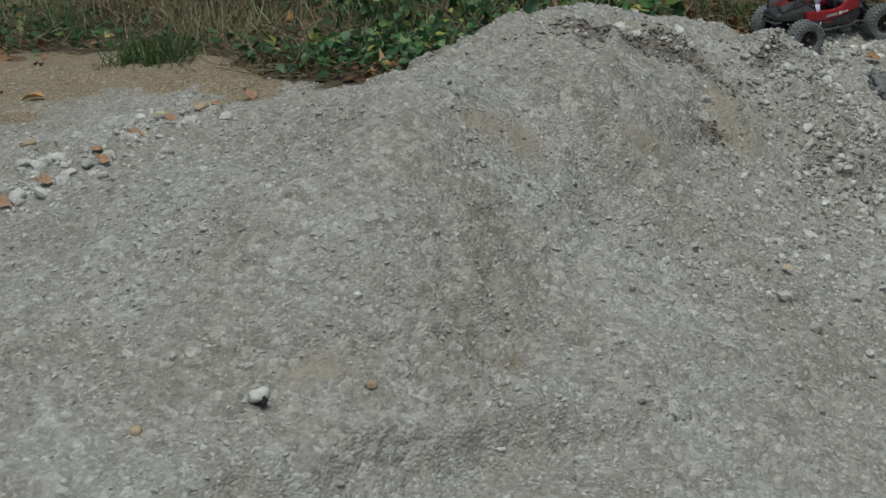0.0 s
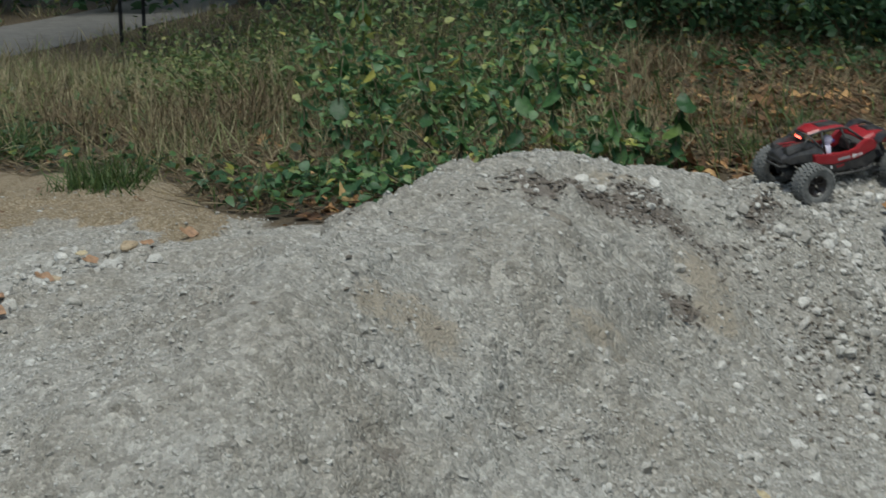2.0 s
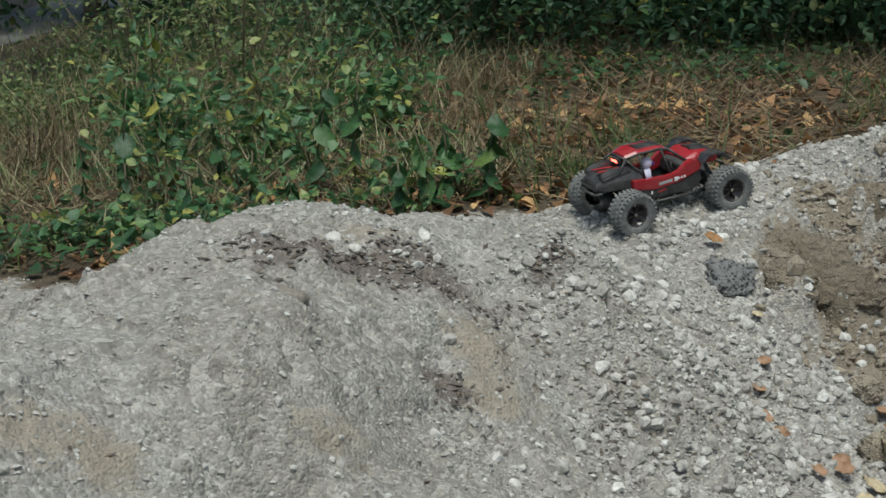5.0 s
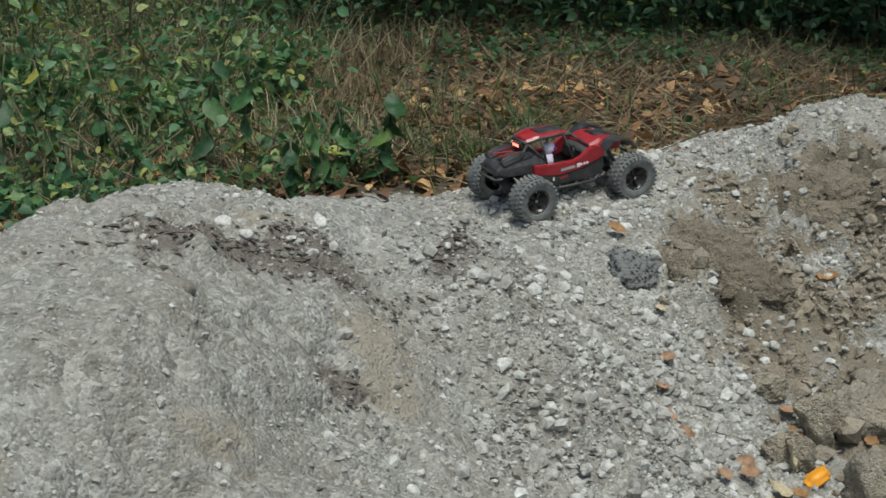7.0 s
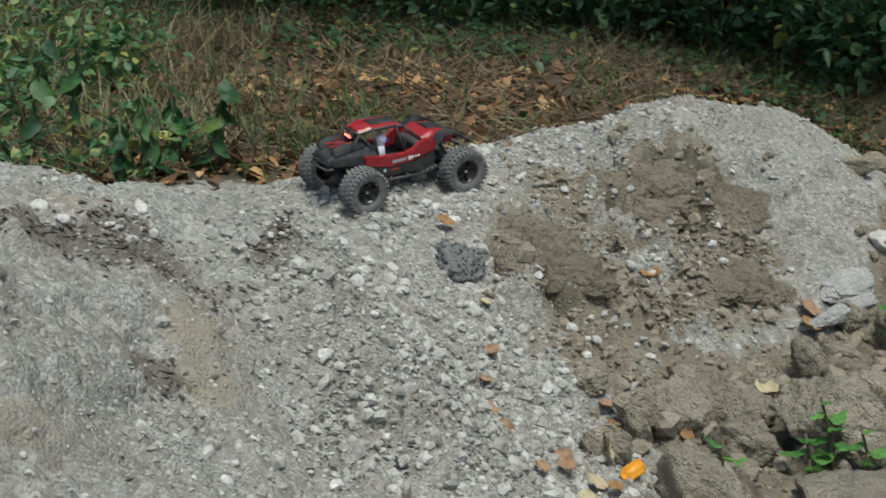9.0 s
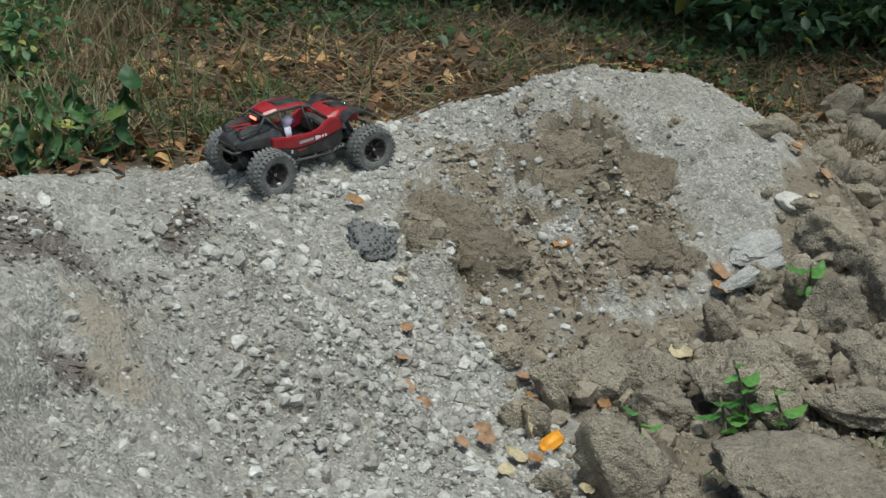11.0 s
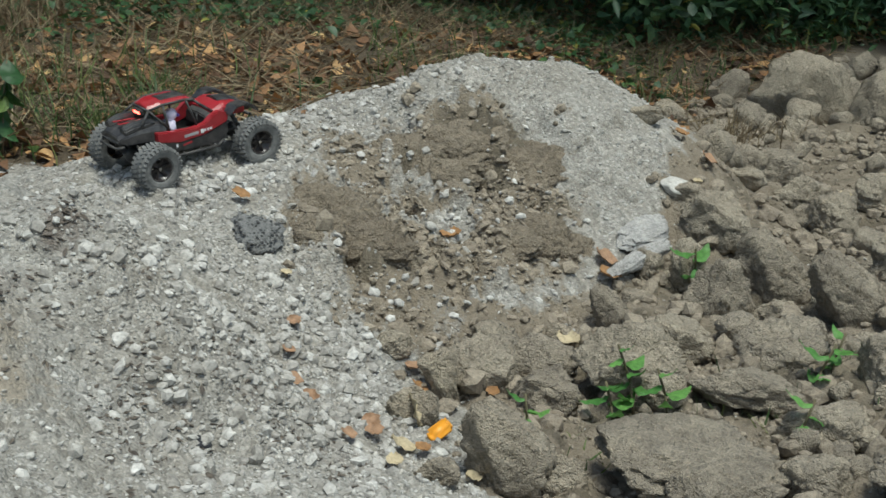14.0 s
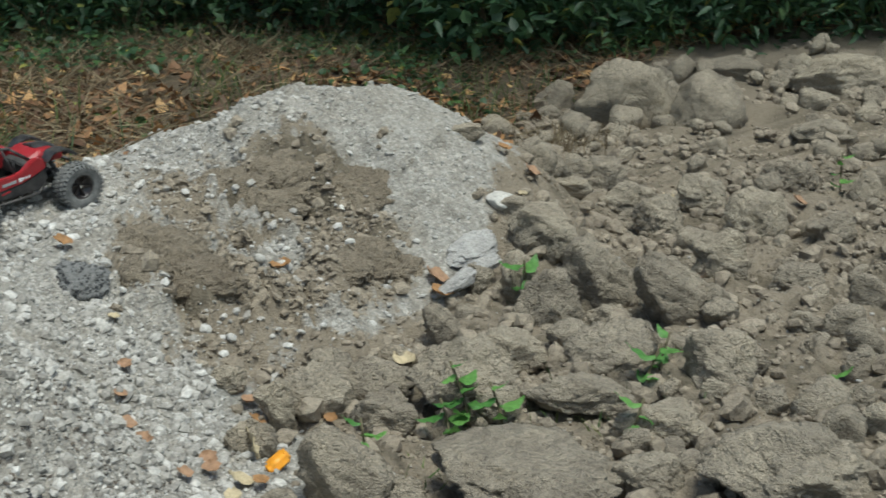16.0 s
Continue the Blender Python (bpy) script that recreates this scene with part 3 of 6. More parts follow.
    shoulder = within(x, y, [(2.3, 6.2), (2.9, 6.75), (3.5, 6.3), (3.15, 5.65), (2.85, 5.8)], 0.2)
    z = z + shoulder * (0.022 * rough(x, y, 0.16, 121, 4) + 0.022 * (step(rough(x, y, 0.2, 125, 4), 0.05, 0.2) - 0.4))
    z = z + tongue * (0.034 * step(rough(x, y, 0.10, 65, 4), 0.0, 0.3) - 0.03 * step(rough(x, y, 0.13, 66, 4), 0.2, 0.6) + 0.009 * rough(x, y, 0.035, 67, 2))
    return z


# where the four wheels of the toy car press into the gravel
WHEEL_SPOTS = [(1.583, 5.888, 0.525), (1.917, 6.017, 0.562), (1.496, 6.105, 0.558), (1.830, 6.234, 0.595)]
WHEEL_LIFT = [sz_ - float(weathered(np.array([sx_]), np.array([sy_]))[0]) for sx_, sy_, sz_ in WHEEL_SPOTS]


def ground_height(x, y):
    pads = [blob(x, y, sx_, sy_, 0.13, 0.13) for sx_, sy_, _ in WHEEL_SPOTS]
    push = sum(p * d for p, d in zip(pads, WHEEL_LIFT)) / np.maximum(1, sum(pads))
    z = weathered(x, y) + push
    for sx_, sy_, sz_ in WHEEL_SPOTS:
        w = step(blob(x, y, sx_, sy_, 0.07, 0.07), 0.1, 0.8)
        z = z * (1 - w) + w * np.minimum(sz_ + 0.003, z + 0.5)
    return z


def surface(x, y):
    """The ground with its crumbs and pockets, which stand out square to the slope."""
    p = np.stack([x, y, ground_height(x, y)], -1)
    near = blob(x, y, 1.0, 4.5, 3.2, 2.6) * (1 - soil_zone(x, y))
    for sx_, sy_, _ in WHEEL_SPOTS:
        near = near * (1 - step(blob(x, y, sx_, sy_, 0.09, 0.09), 0.1, 0.6))
    pick = near > 0.02
    q = p[pick]
    e = 0.03
    z0 = land(q[:, 0], q[:, 1])
    zx = (land(q[:, 0] + e, q[:, 1]) - z0) / e
    zy = (land(q[:, 0], q[:, 1] + e) - z0) / e
    n = np.stack([-zx, -zy, np.ones(len(q))], -1)
    n /= np.linalg.norm(n, axis=1)[:, None]
    lumpy = 0.45 + 0.55 * step(rough3(q, 3.2, 201, 2, 0.5), -0.3, 0.5)
    d = lumpy * (0.012 * rough3(q, 11.0, 205, 3, 0.55) + 0.012 * (step(rough3(q, 7.0, 211, 3, 0.6), 0.0, 0.25) - 0.5) + 0.008 * np.abs(rough3(q, 21.0, 215, 1, 0.6)))
    # the broken edge that runs up the first heap is rougher
    torn = blob(q[:, 0], q[:, 1], -0.02, 2.66, 0.36, 0.12, 25) + blob(q[:, 0], q[:, 1], 0.27, 3.06, 0.30, 0.14, 52) + blob(q[:, 0], q[:, 1], 0.62, 3.70, 0.34, 0.12, 52)
    p[pick] = q + n * (d * near[pick] * (1.1 + 0.9 * np.clip(torn, 0, 1)))[:, None]
    return p


xs, ys = axis_steps(-400, -1.7, 4.4, 400, 0.0096), axis_steps(-60, 2.2, 7.2, 600, 0.0092)
gx, gy = np.meshgrid(xs, ys)
nx, ny = len(xs), len(ys)
k = np.arange((ny - 1) * (nx - 1))
k = k + k // (nx - 1)
ground = link_mesh("ground", surface(gx.ravel(), gy.ravel()), np.stack([k, k + 1, k + nx + 1, k + nx], -1), M["ground"])
tagged(ground, "pale quarry gravel, clay and leaf-strewn woodland soil", "ground", kind="structure")
for zone_name, zone in (("clay", clay_zone), ("soil", soil_zone), ("tan", tan_zone), ("debris", debris_zone), ("damp_shade", damp_shade_zone), ("silt", silt_zone)):
    att = ground.data.attributes.new(zone_name, "FLOAT", "POINT")
    att.data.foreach_set("value", zone(gx, gy).astype(np.float32).ravel())


# ---- scattering ----
rng = np.random.default_rng(7)


def turns(n, tilt=math.pi, least=0.0):
    """Random turns: about z, tipped by up to tilt, then about z again."""
    a, b, c = rng.uniform(0, 2 * math.pi, n), rng.uniform(least, tilt, n), rng.uniform(0, 2 * math.pi, n)
    def about_z(w):
        m = np.zeros((n, 3, 3))
        m[:, 0, 0], m[:, 0, 1], m[:, 1, 0], m[:, 1, 1], m[:, 2, 2] = np.cos(w), -np.sin(w), np.sin(w), np.cos(w), 1
        return m
    t = np.zeros((n, 3, 3))
    t[:, 0, 0], t[:, 1, 1], t[:, 1, 2], t[:, 2, 1], t[:, 2, 2] = 1, np.cos(b), -np.sin(b), np.sin(b), np.cos(b)
    return about_z(a) @ t @ about_z(c)


def strew_arrays(shapes, faces, places, turn, scale):
    shapes, faces = np.asarray(shapes, float), np.asarray(faces)
    n, v = len(places), shapes.shape[1]
    pick = rng.integers(0, len(shapes), n)
    pts = shapes[pick] * np.asarray(scale)[:, None, :]
    pts = np.einsum("nij,nvj->nvi", turn, pts) + np.asarray(places)[:, None, :]
    f = (faces[None] + (np.arange(n) * v)[:, None, None]).reshape(-1, faces.shape[1])
    return pts.reshape(-1, 3), f


def strew(name, shapes, faces, places, turn, scale, material, smooth=False):
    """Copies of small shapes of one topology joined into one mesh. shapes: (s, v, 3); scale: (n, 3) or (n, 1)."""
    return link_mesh(name, *strew_arrays(shapes, faces, places, turn, scale), material, smooth)


def ico(level):
    bm = bmesh.new()
    bmesh.ops.create_icosphere(bm, subdivisions=level, radius=1)
    v = np.array([p.co for p in bm.verts])
    f = np.array([[p.index for p in q.verts] for q in bm.faces])
    bm.free()
    return v, f


def pebble_shapes(count, octa=False):
    if octa:
        v = np.array([(1, 0, 0), (-1, 0, 0), (0, 1, 0), (0, -1, 0), (0, 0, 1), (0, 0, -1)], float)
        f = np.array([(0, 2, 4), (2, 1, 4), (1, 3, 4), (3, 0, 4), (2, 0, 5), (1, 2, 5), (3, 1, 5), (0, 3, 5)])
    else:
        v, f = ico(1)
    return [v * rng.uniform(0.72, 1.2, (len(v), 1)) * rng.uniform([0.75, 0.6, 0.45], [1.15, 1.0, 0.8]) for _ in range(count)], f


def placed(n, x0, x1, y0, y1, keep):
    """n spots in a rectangle, kept with the chance that keep(x, y) gives."""
    x, y = rng.uniform(x0, x1, n), rng.uniform(y0, y1, n)
    ok = rng.uniform(0, 1, n) < keep(x, y)
    return x[ok], y[ok]


def on_ground(x, y, lift=0.0):
    return surface(x, y) + np.array([0, 0, lift])


def raised(p, dz):
    p = np.array(p)
    p[:, 2] += dz
    return p


# ---- gravel ----
def gravel_amount(x, y):
    g = (1 - soil_zone(x, y)) * (1 - 0.93 * clay_zone(x, y)) * (1 - 0.75 * tan_zone(x, y)) * (1 - 0.6 * silt_zone(x, y))
    fines = np.clip(0.4 + 0.55 * rough(x, y, 0.35, 71, 3), 0.08, 1)
    return g * np.clip(fines * 0.55 + scree(x, y), 0, 1)


def scatter_gravel(name, count, amount, least, most, growth, material, octa, label, sunk, area=(-1.8, 4.2, 2.2, 7.2)):
    shapes, tri = pebble_shapes(24, octa)
    x, y = placed(count, *area, amount)
    size = np.clip(least * np.exp(rng.exponential(growth, len(x))), least, most)
    ob = strew(name, shapes, tri, raised(on_ground(x, y), size * sunk), turns(len(x), 0.9), size[:, None], material)
    return tagged(ob, label, "gravel", kind="stuff")


scatter_gravel("gravel", 61000, lambda x, y: gravel_amount(x, y) * scree(x, y), 0.0045, 0.0225, 0.52, M["gravel"], False, "loose white and grey gravel stones in the gully", 0.1, (0.6, 3.2, 3.2, 6.9))
scatter_gravel("heap_gravel", 100000, lambda x, y: gravel_amount(x, y) * (1 - 0.8 * scree(x, y)) * 0.7, 0.0040, 0.0135, 0.36, M["heap_gravel"], False, "grey stones stuck in the silt of the heaps", 0.15)
scatter_gravel("heap_stones", 36000, lambda x, y: gravel_amount(x, y) * (1 - 0.6 * scree(x, y)) * np.clip(0.3 + rough(x, y, 0.3, 74, 3), 0.05, 1), 0.0050, 0.0130, 0.36, M["heap_stone"], False, "pale stones lying on the silt of the heaps", 0.12)
scatter_gravel("grit", 130000, lambda x, y: gravel_amount(x, y) * (0.15 + 0.85 * scree(x, y)), 0.0024, 0.006, 0.5, M["gravel"], True, "fine angular pale quarry grit", 0.2)
scatter_gravel("heap_grit", 100000, lambda x, y: gravel_amount(x, y) * (1 - 0.8 * scree(x, y)), 0.0024, 0.006, 0.5, M["heap_gravel"], True, "fine grey grit over the heaps", 0.1)
scatter_gravel("chalk_bits", 2600, lambda x, y: np.clip(within(x, y, CLAY_TONGUE, 0.15) * (0.34 + 0.6 * rough(x, y, 0.25, 77, 3)), 0, 1), 0.0036, 0.016, 0.55, M["heap_stone"], False, "white chalky bits stuck in brown clay", 0.25, (1.65, 3.15, 4.95, 6.45))


def heap_cover(x, y):
    """Crumbly silt over the first heap and, thinner, over the bare parts of the second."""
    first = within(x, y, [(-1.3, 2.2), (0.9, 2.2), (1.5, 3.4), (1.65, 4.6), (1.35, 5.2), (0.6, 4.7), (-0.3, 3.9), (-1.3, 4.2)], 0.15)
    second = 1.0 * within(x, y, [(1.3, 5.5), (2.2, 6.7), (3.0, 6.9), (3.6, 6.4), (3.2, 5.6), (2.9, 6.1), (2.2, 6.15)], 0.15)
    return np.maximum(first, second) * (1 - 0.8 * clay_zone(x, y)) * np.clip(0.40 + 0.8 * rough(x, y, 0.22, 72, 3), 0.05, 1) * (1 - 0.8 * silt_zone(x, y))


scatter_gravel("heap_crumbs", 190000, heap_cover, 0.0026, 0.0085, 0.42, M["heap_gravel"], True, "small crumbs of grey silt and stone over the heaps", 0.0)
shapes, tri = pebble_shapes(24, True)
# dark rotted bark and root crumbs lying in streaks on the first heap
px_, py_ = placed(24000, -0.2, 2.2, 3.3, 5.6, lambda x, y: np.clip(debris_zone(x, y) * 1.6 - 0.1, 0, 1) + 0.012 + 0.035 * blob(x, y, 1.4, 4.6, 0.3, 0.7, -22))
sz = rng.uniform(0.003, 0.011, len(px_))
tagged(strew("bark_crumbs", shapes, tri, raised(on_ground(px_, py_), sz * 0.2), turns(len(sz), 0.6), sz[:, None] * np.array([1.6, 0.7, 0.5]), M["rot"]),
       "dark rotted bark and root crumbs on gravel", "debris", kind="stuff")


# ---- helpers for things with parts ----
def part(name, bm, material, parent, label=""):
    """Link a bmesh as one mesh object under a thing or a part."""
    me = bpy.data.meshes.new(name)
    bm.to_mesh(me)
    bm.free()
    me.materials.append(material)
    ob = new(name, me)
    ob.parent = parent
    return tagged(ob, label)


def thing(name, m, label, category, group=""):
    ob = new(name)
    ob.matrix_world = m
    ob.empty_display_size = 0.05
    return tagged(ob, label, category, group)


def shaded(bm, smooth=True):
    for f in bm.faces:
        f.smooth = smooth
    return bm


def ground_at(x, y):
    return float(ground_height(np.array([x]), np.array([y]))[0])


# ---- clay clods ----
def clod_mesh(name, level, seed, planes=10, relief=0.05, material=None, flat=0.55, boxy=3.0):
    """A broken lump: a rounded block cut by random planes, chipped along its edges, cracked and crumbly."""
    r = np.random.default_rng(seed)
    v, f = ico(level)
    tip = Euler(r.uniform(-0.5, 0.5, 3)).to_matrix()
    w = v @ np.array(tip)
    rad = (np.abs(w) ** boxy).sum(1) ** (-1 / boxy)
    n = r.normal(size=(planes, 3))
    n /= np.linalg.norm(n, axis=1)[:, None]
    d = r.uniform(flat, 1.05, planes)
    dots = v @ n.T
    # each cut is a little wavy, so that the broken faces are not flat planes
    wave = 1 + 0.10 * rough3(v, 2.2, seed, 3, 0.5)
    rad = np.minimum(rad, (np.where(dots > 0.05, d / np.maximum(dots, 0.05), 9).min(1)) * wave)
    v = v * rad[:, None]
    crack = np.abs(rough3(v, 1.3, seed + 3, 2, 0.5))
    split = np.clip(1 - crack / 0.05, 0, 1) * step(rough3(v, 0.9, seed + 5, 1, 0.5), 0.0, 0.4)
    shelf = step(rough3(v, 2.6, seed + 7, 3, 0.55), 0.05, 0.22)
    crumb = rough3(v, 6.0, seed + 9, 4, 0.7)
    v = v * (1 - 1.6 * relief * split + relief * (0.9 * shelf - 0.45) + 0.62 * relief * crumb)[:, None]
    ob = link_mesh(name, v, f, material or M["clay"], True)
    me = ob.data
    bpy.data.objects.remove(ob)
    return me


big_clods = [clod_mesh("clay_clod", 5, s, 9, 0.085, None, 0.52) for s in range(12)]
small_clods = [clod_mesh("clay_clod", 4, 20 + s, 9, 0.085, None, 0.5) for s in range(12)]
piece_clods = [clod_mesh("clay_clod", 3, 60 + s, 8, 0.10, None, 0.5) for s in range(14)]
# clods: front foot x and y, width and height in metres; first the blocks along the edge of the gravel
EDGE_CLODS = [(2.10, 4.96, 0.10, 0.11), (2.22, 4.98, 0.16, 0.12), (2.33, 5.13, 0.17, 0.10), (2.34, 4.82, 0.19, 0.11), (2.42, 5.04, 0.18, 0.10), (2.01, 4.35, 0.21, 0.17),
              (2.56, 4.75, 0.30, 0.14), (2.79, 5.04, 0.24, 0.11), (2.77, 5.32, 0.11, 0.11), (1.96, 4.79, 0.12, 0.08), (2.36, 4.17, 0.44, 0.11), (2.38, 4.04, 0.21, 0.09),
              (2.60, 4.67, 0.11, 0.07), (2.76, 4.58, 0.27, 0.08), (2.14, 4.33, 0.11, 0.08), (1.85, 4.34, 0.09, 0.05), (2.02, 5.08, 0.09, 0.05), (2.59, 5.27, 0.08, 0.05)]
# the larger blocks of the dug heap
HEAP_CLODS = [(3.08, 5.19, 0.20, 0.17), (3.37, 5.73, 0.28, 0.17), (3.36, 5.38, 0.27, 0.19), (3.44, 5.09, 0.21, 0.20), (3.23, 5.10, 0.17, 0.09), (3.02, 4.77, 0.22, 0.13),
              (3.81, 5.33, 0.18, 0.16), (2.87, 4.37, 0.20, 0.09), (4.18, 6.66, 0.28, 0.15), (4.05, 6.24, 0.24, 0.12), (4.23, 5.66, 0.22, 0.16), (3.79, 5.31, 0.19, 0.13),
              (3.16, 4.49, 0.20, 0.13), (2.87, 3.80, 0.37, 0.12), (4.79, 6.16, 0.21, 0.10), (4.02, 5.97, 0.19, 0.12), (4.30, 6.08, 0.20, 0.11), (2.66, 4.10, 0.17, 0.09),
              (3.95, 5.10, 0.15, 0.08), (4.39, 5.45, 0.18, 0.09), (3.20, 4.76, 0.12, 0.09), (3.21, 5.61, 0.11, 0.12), (3.07, 5.65, 0.10, 0.07)]
# blocks on the far ridge of the heap
RIDGE_CLODS = [(5.17, 7.87, 0.46, 0.32), (5.42, 7.52, 0.37, 0.29), (6.27, 8.46, 0.43, 0.14), (6.56, 7.81, 0.47, 0.17), (4.52, 8.03, 0.15, 0.10), (4.93, 7.97, 0.17, 0.10),
               (5.04, 8.42, 0.15, 0.08), (4.11, 7.05, 0.15, 0.09), (5.49, 6.73, 0.31, 0.11), (5.03, 5.91, 0.16, 0.10), (3.35, 6.19, 0.12, 0.06), (3.33, 5.86, 0.13, 0.06), (3.88, 6.35, 0.15, 0.08)]
# broken pieces lying between them
LOOSE_CLODS = [(3.31, 4.81, 0.12, 0.08), (3.55, 5.03, 0.11, 0.09), (3.01, 4.44, 0.08, 0.06), (2.97, 4.31, 0.07, 0.05), (2.86, 4.29, 0.09, 0.05), (3.11, 4.44, 0.07, 0.05),
               (2.85, 4.16, 0.10, 0.06), (2.79, 4.33, 0.09, 0.06), (2.80, 4.04, 0.08, 0.06), (3.05, 5.02, 0.13, 0.06), (2.88, 5.05, 0.10, 0.05), (3.99, 4.82, 0.12, 0.11),
               (3.53, 4.98, 0.12, 0.06), (3.73, 4.81, 0.11, 0.06), (3.62, 4.63, 0.09, 0.05), (3.71, 4.53, 0.10, 0.09), (2.96, 4.33, 0.07, 0.04), (3.41, 4.23, 0.09, 0.06),
               (3.44, 4.36, 0.09, 0.06), (3.19, 4.31, 0.09, 0.05), (3.36, 4.61, 0.11, 0.07)]
taken = [(1.99, 4.66, 0.09), (2.07, 5.06, 0.05), (2.63, 5.27, 0.06), (1.86, 4.72, 0.06), (2.94, 5.69, 0.08), (2.56, 4.66, 0.06)]
KEPT_CLEAR = len(taken)
crng = np.random.default_rng(21)


def add_clod(x, y, w, h, meshes, label, deep=None):
    """A clod whose front foot is at x, y."""
    ob = new("clay_clod", meshes[int(crng.integers(len(meshes)))])
    deep = deep or w * crng.uniform(0.62, 0.85)
    cx, cy = x + 0.45 * deep * 0.45, y + 0.45 * deep * 0.85
    ob.scale = (w * 0.54, deep * 0.54, h * 0.72)
    ob.rotation_euler = (crng.uniform(-0.12, 0.22), crng.uniform(-0.2, 0.2), crng.uniform(-0.75, -0.15))
    ob.location = (cx, cy, ground_at(cx, cy) + h * 0.38)
    taken.append((cx, cy, w * 0.5))
    return tagged(ob, label, "clod", "clay clods")


for spot in EDGE_CLODS + HEAP_CLODS:
    add_clod(*spot, big_clods, "large cracked block of dry brown clay")
for spot in RIDGE_CLODS:
    add_clod(*spot, small_clods, "large dry clay block on the dug heap")
for spot in LOOSE_CLODS:
    add_clod(*spot, small_clods, "small clod of dry brown clay")
tries = 0
while len(taken) < 290 + KEPT_CLEAR and tries < 14000:
    tries += 1
    cx, cy = crng.uniform(1.9, 7.4), crng.uniform(3.4, 9.0)
    if cy < 0.55 * cx + 1.7:
        continue
    if within(np.array([cx]), np.array([cy]), CLOD_FIELD, 0.05)[0] < 0.9:
        continue
    cw = 0.035 + 0.11 * crng.uniform() ** 2.2 + 0.012 * max(cy - 5, 0)
    if any((cx - a) ** 2 + (cy - b) ** 2 < (0.72 * (c + cw * 0.5)) ** 2 for a, b, c in taken):
        continue
    add_clod(cx, cy, cw, cw * crng.uniform(0.6, 0.9), piece_clods, "small clod of dry brown clay")
v2, f2 = ico(2)
rubble = []
for _ in range(14):
    n2 = rng.normal(size=(10, 3))
    n2 /= np.linalg.norm(n2, axis=1)[:, None]
    dots = v2 @ n2.T
    rad = np.minimum(np.where(dots > 0.05, rng.uniform(0.6, 1.0, 10) / np.maximum(dots, 0.05), 9).min(1), 1.1)
    rubble.append(v2 * (rad * rng.uniform(0.84, 1.1, len(v2)))[:, None])
px_, py_ = placed(4500, 1.8, 7.5, 3.3, 9.2, lambda x, y: within(x, y, CLOD_FIELD, 0.06) * np.clip(0.45 + 0.8 * rough(x, y, 0.5, 85, 3), 0.08, 1))
sz = np.clip(0.014 * np.exp(rng.exponential(0.5, len(px_))), 0.012, 0.05)
tagged(strew("clay_rubble", rubble, f2, raised(on_ground(px_, py_), sz * 0.3), turns(len(sz), 1.0), sz[:, None] * np.array([1.1, 0.9, 0.75]), M["clay_bits"], False),
       "fist-sized broken pieces of dry clay", "clay", kind="stuff")
# crumbs and chips of the clay tongue on the second heap
chips, chip_tri = pebble_shapes(24)
px_, py_ = placed(26000, 1.8, 3.1, 5.2, 6.4, lambda x, y: step(clay_zone(x, y), 0.25, 0.7) * within(x, y, CLAY_TONGUE, 0.25) * np.clip(0.5 + 0.9 * rough(x, y, 0.18, 86, 3), 0.05, 1))
sz = np.clip(0.0042 * np.exp(rng.exponential(0.55, len(px_))), 0.0042, 0.024)
tagged(strew("tongue_crumbs", chips, chip_tri, raised(on_ground(px_, py_), -sz * 0.2), turns(len(sz), 1.0), sz[:, None] * np.array([1.15, 0.9, 0.7]), M["clay_bits"], False),
       "crumbled brown clay pressed into the gravel heap", "clay", kind="stuff")
px_, py_ = placed(1500, 2.15, 2.75, 5.5, 6.0, lambda x, y: np.clip(blob(x, y, 2.43, 5.82, 0.17, 0.05, -4) + 0.5 * blob(x, y, 2.42, 5.62, 0.05, 0.1), 0, 1))
sz = np.clip(0.0045 * np.exp(rng.exponential(0.55, len(px_))), 0.0045, 0.024)
tagged(strew("chalk_chunks", rubble, f2, raised(on_ground(px_, py_), sz * 0.05), turns(len(sz), 1.0), sz[:, None] * np.array([1.2, 0.9, 0.7]), M["gravel"], False),
       "pale chalky chips in a band on clay", "stones", kind="stuff")
clay_masses = [clod_mesh("clay_mass", 5, 80 + s, 6, 0.12, M["damp_clay"], 0.75, 2.0) for s in range(5)]
# crumbled masses: x, y, width, depth, height; the two by the asphalt, the torn hollow, then the foot of the slope
for k_, (tx_, ty_, tw_, td_, th_) in enumerate([(2.03, 5.62, 0.27, 0.20, 0.15), (2.10, 5.47, 0.22, 0.14, 0.09), (1.93, 5.46, 0.14, 0.12, 0.07), (2.40, 6.10, 0.30, 0.20, 0.11), (2.62, 6.12, 0.34, 0.22, 0.12), (2.84, 6.06, 0.28, 0.20, 0.11),
                                                (2.55, 6.03, 0.20, 0.10, 0.06), (2.74, 5.80, 0.22, 0.16, 0.09), (2.86, 5.74, 0.15, 0.13, 0.08), (2.62, 5.66, 0.16, 0.12, 0.06), (2.30, 5.40, 0.18, 0.12, 0.06)]):
    lump = new("clay_mass", clay_masses[k_ % 5])
    lump.scale = (tw_ * 0.56, td_ * 0.62, th_ * 0.72)
    lump.rotation_euler = (crng.uniform(0.45, 0.75), crng.uniform(-0.2, 0.2), crng.uniform(-0.5, 0.1))
    lump.location = (tx_, ty_, ground_at(tx_, ty_) - th_ * 0.34)
    tagged(lump, "crumbling mass of damp brown clay in the gravel heap", "clay lump", "clay lumps in the heap")
shapes, tri = pebble_shapes(20)
px_, py_ = placed(42000, 1.7, 7.0, 3.3, 9.0, lambda x, y: clay_zone(x, y) * np.clip(0.45 + 0.7 * rough(x, y, 0.4, 81, 3), 0, 1))
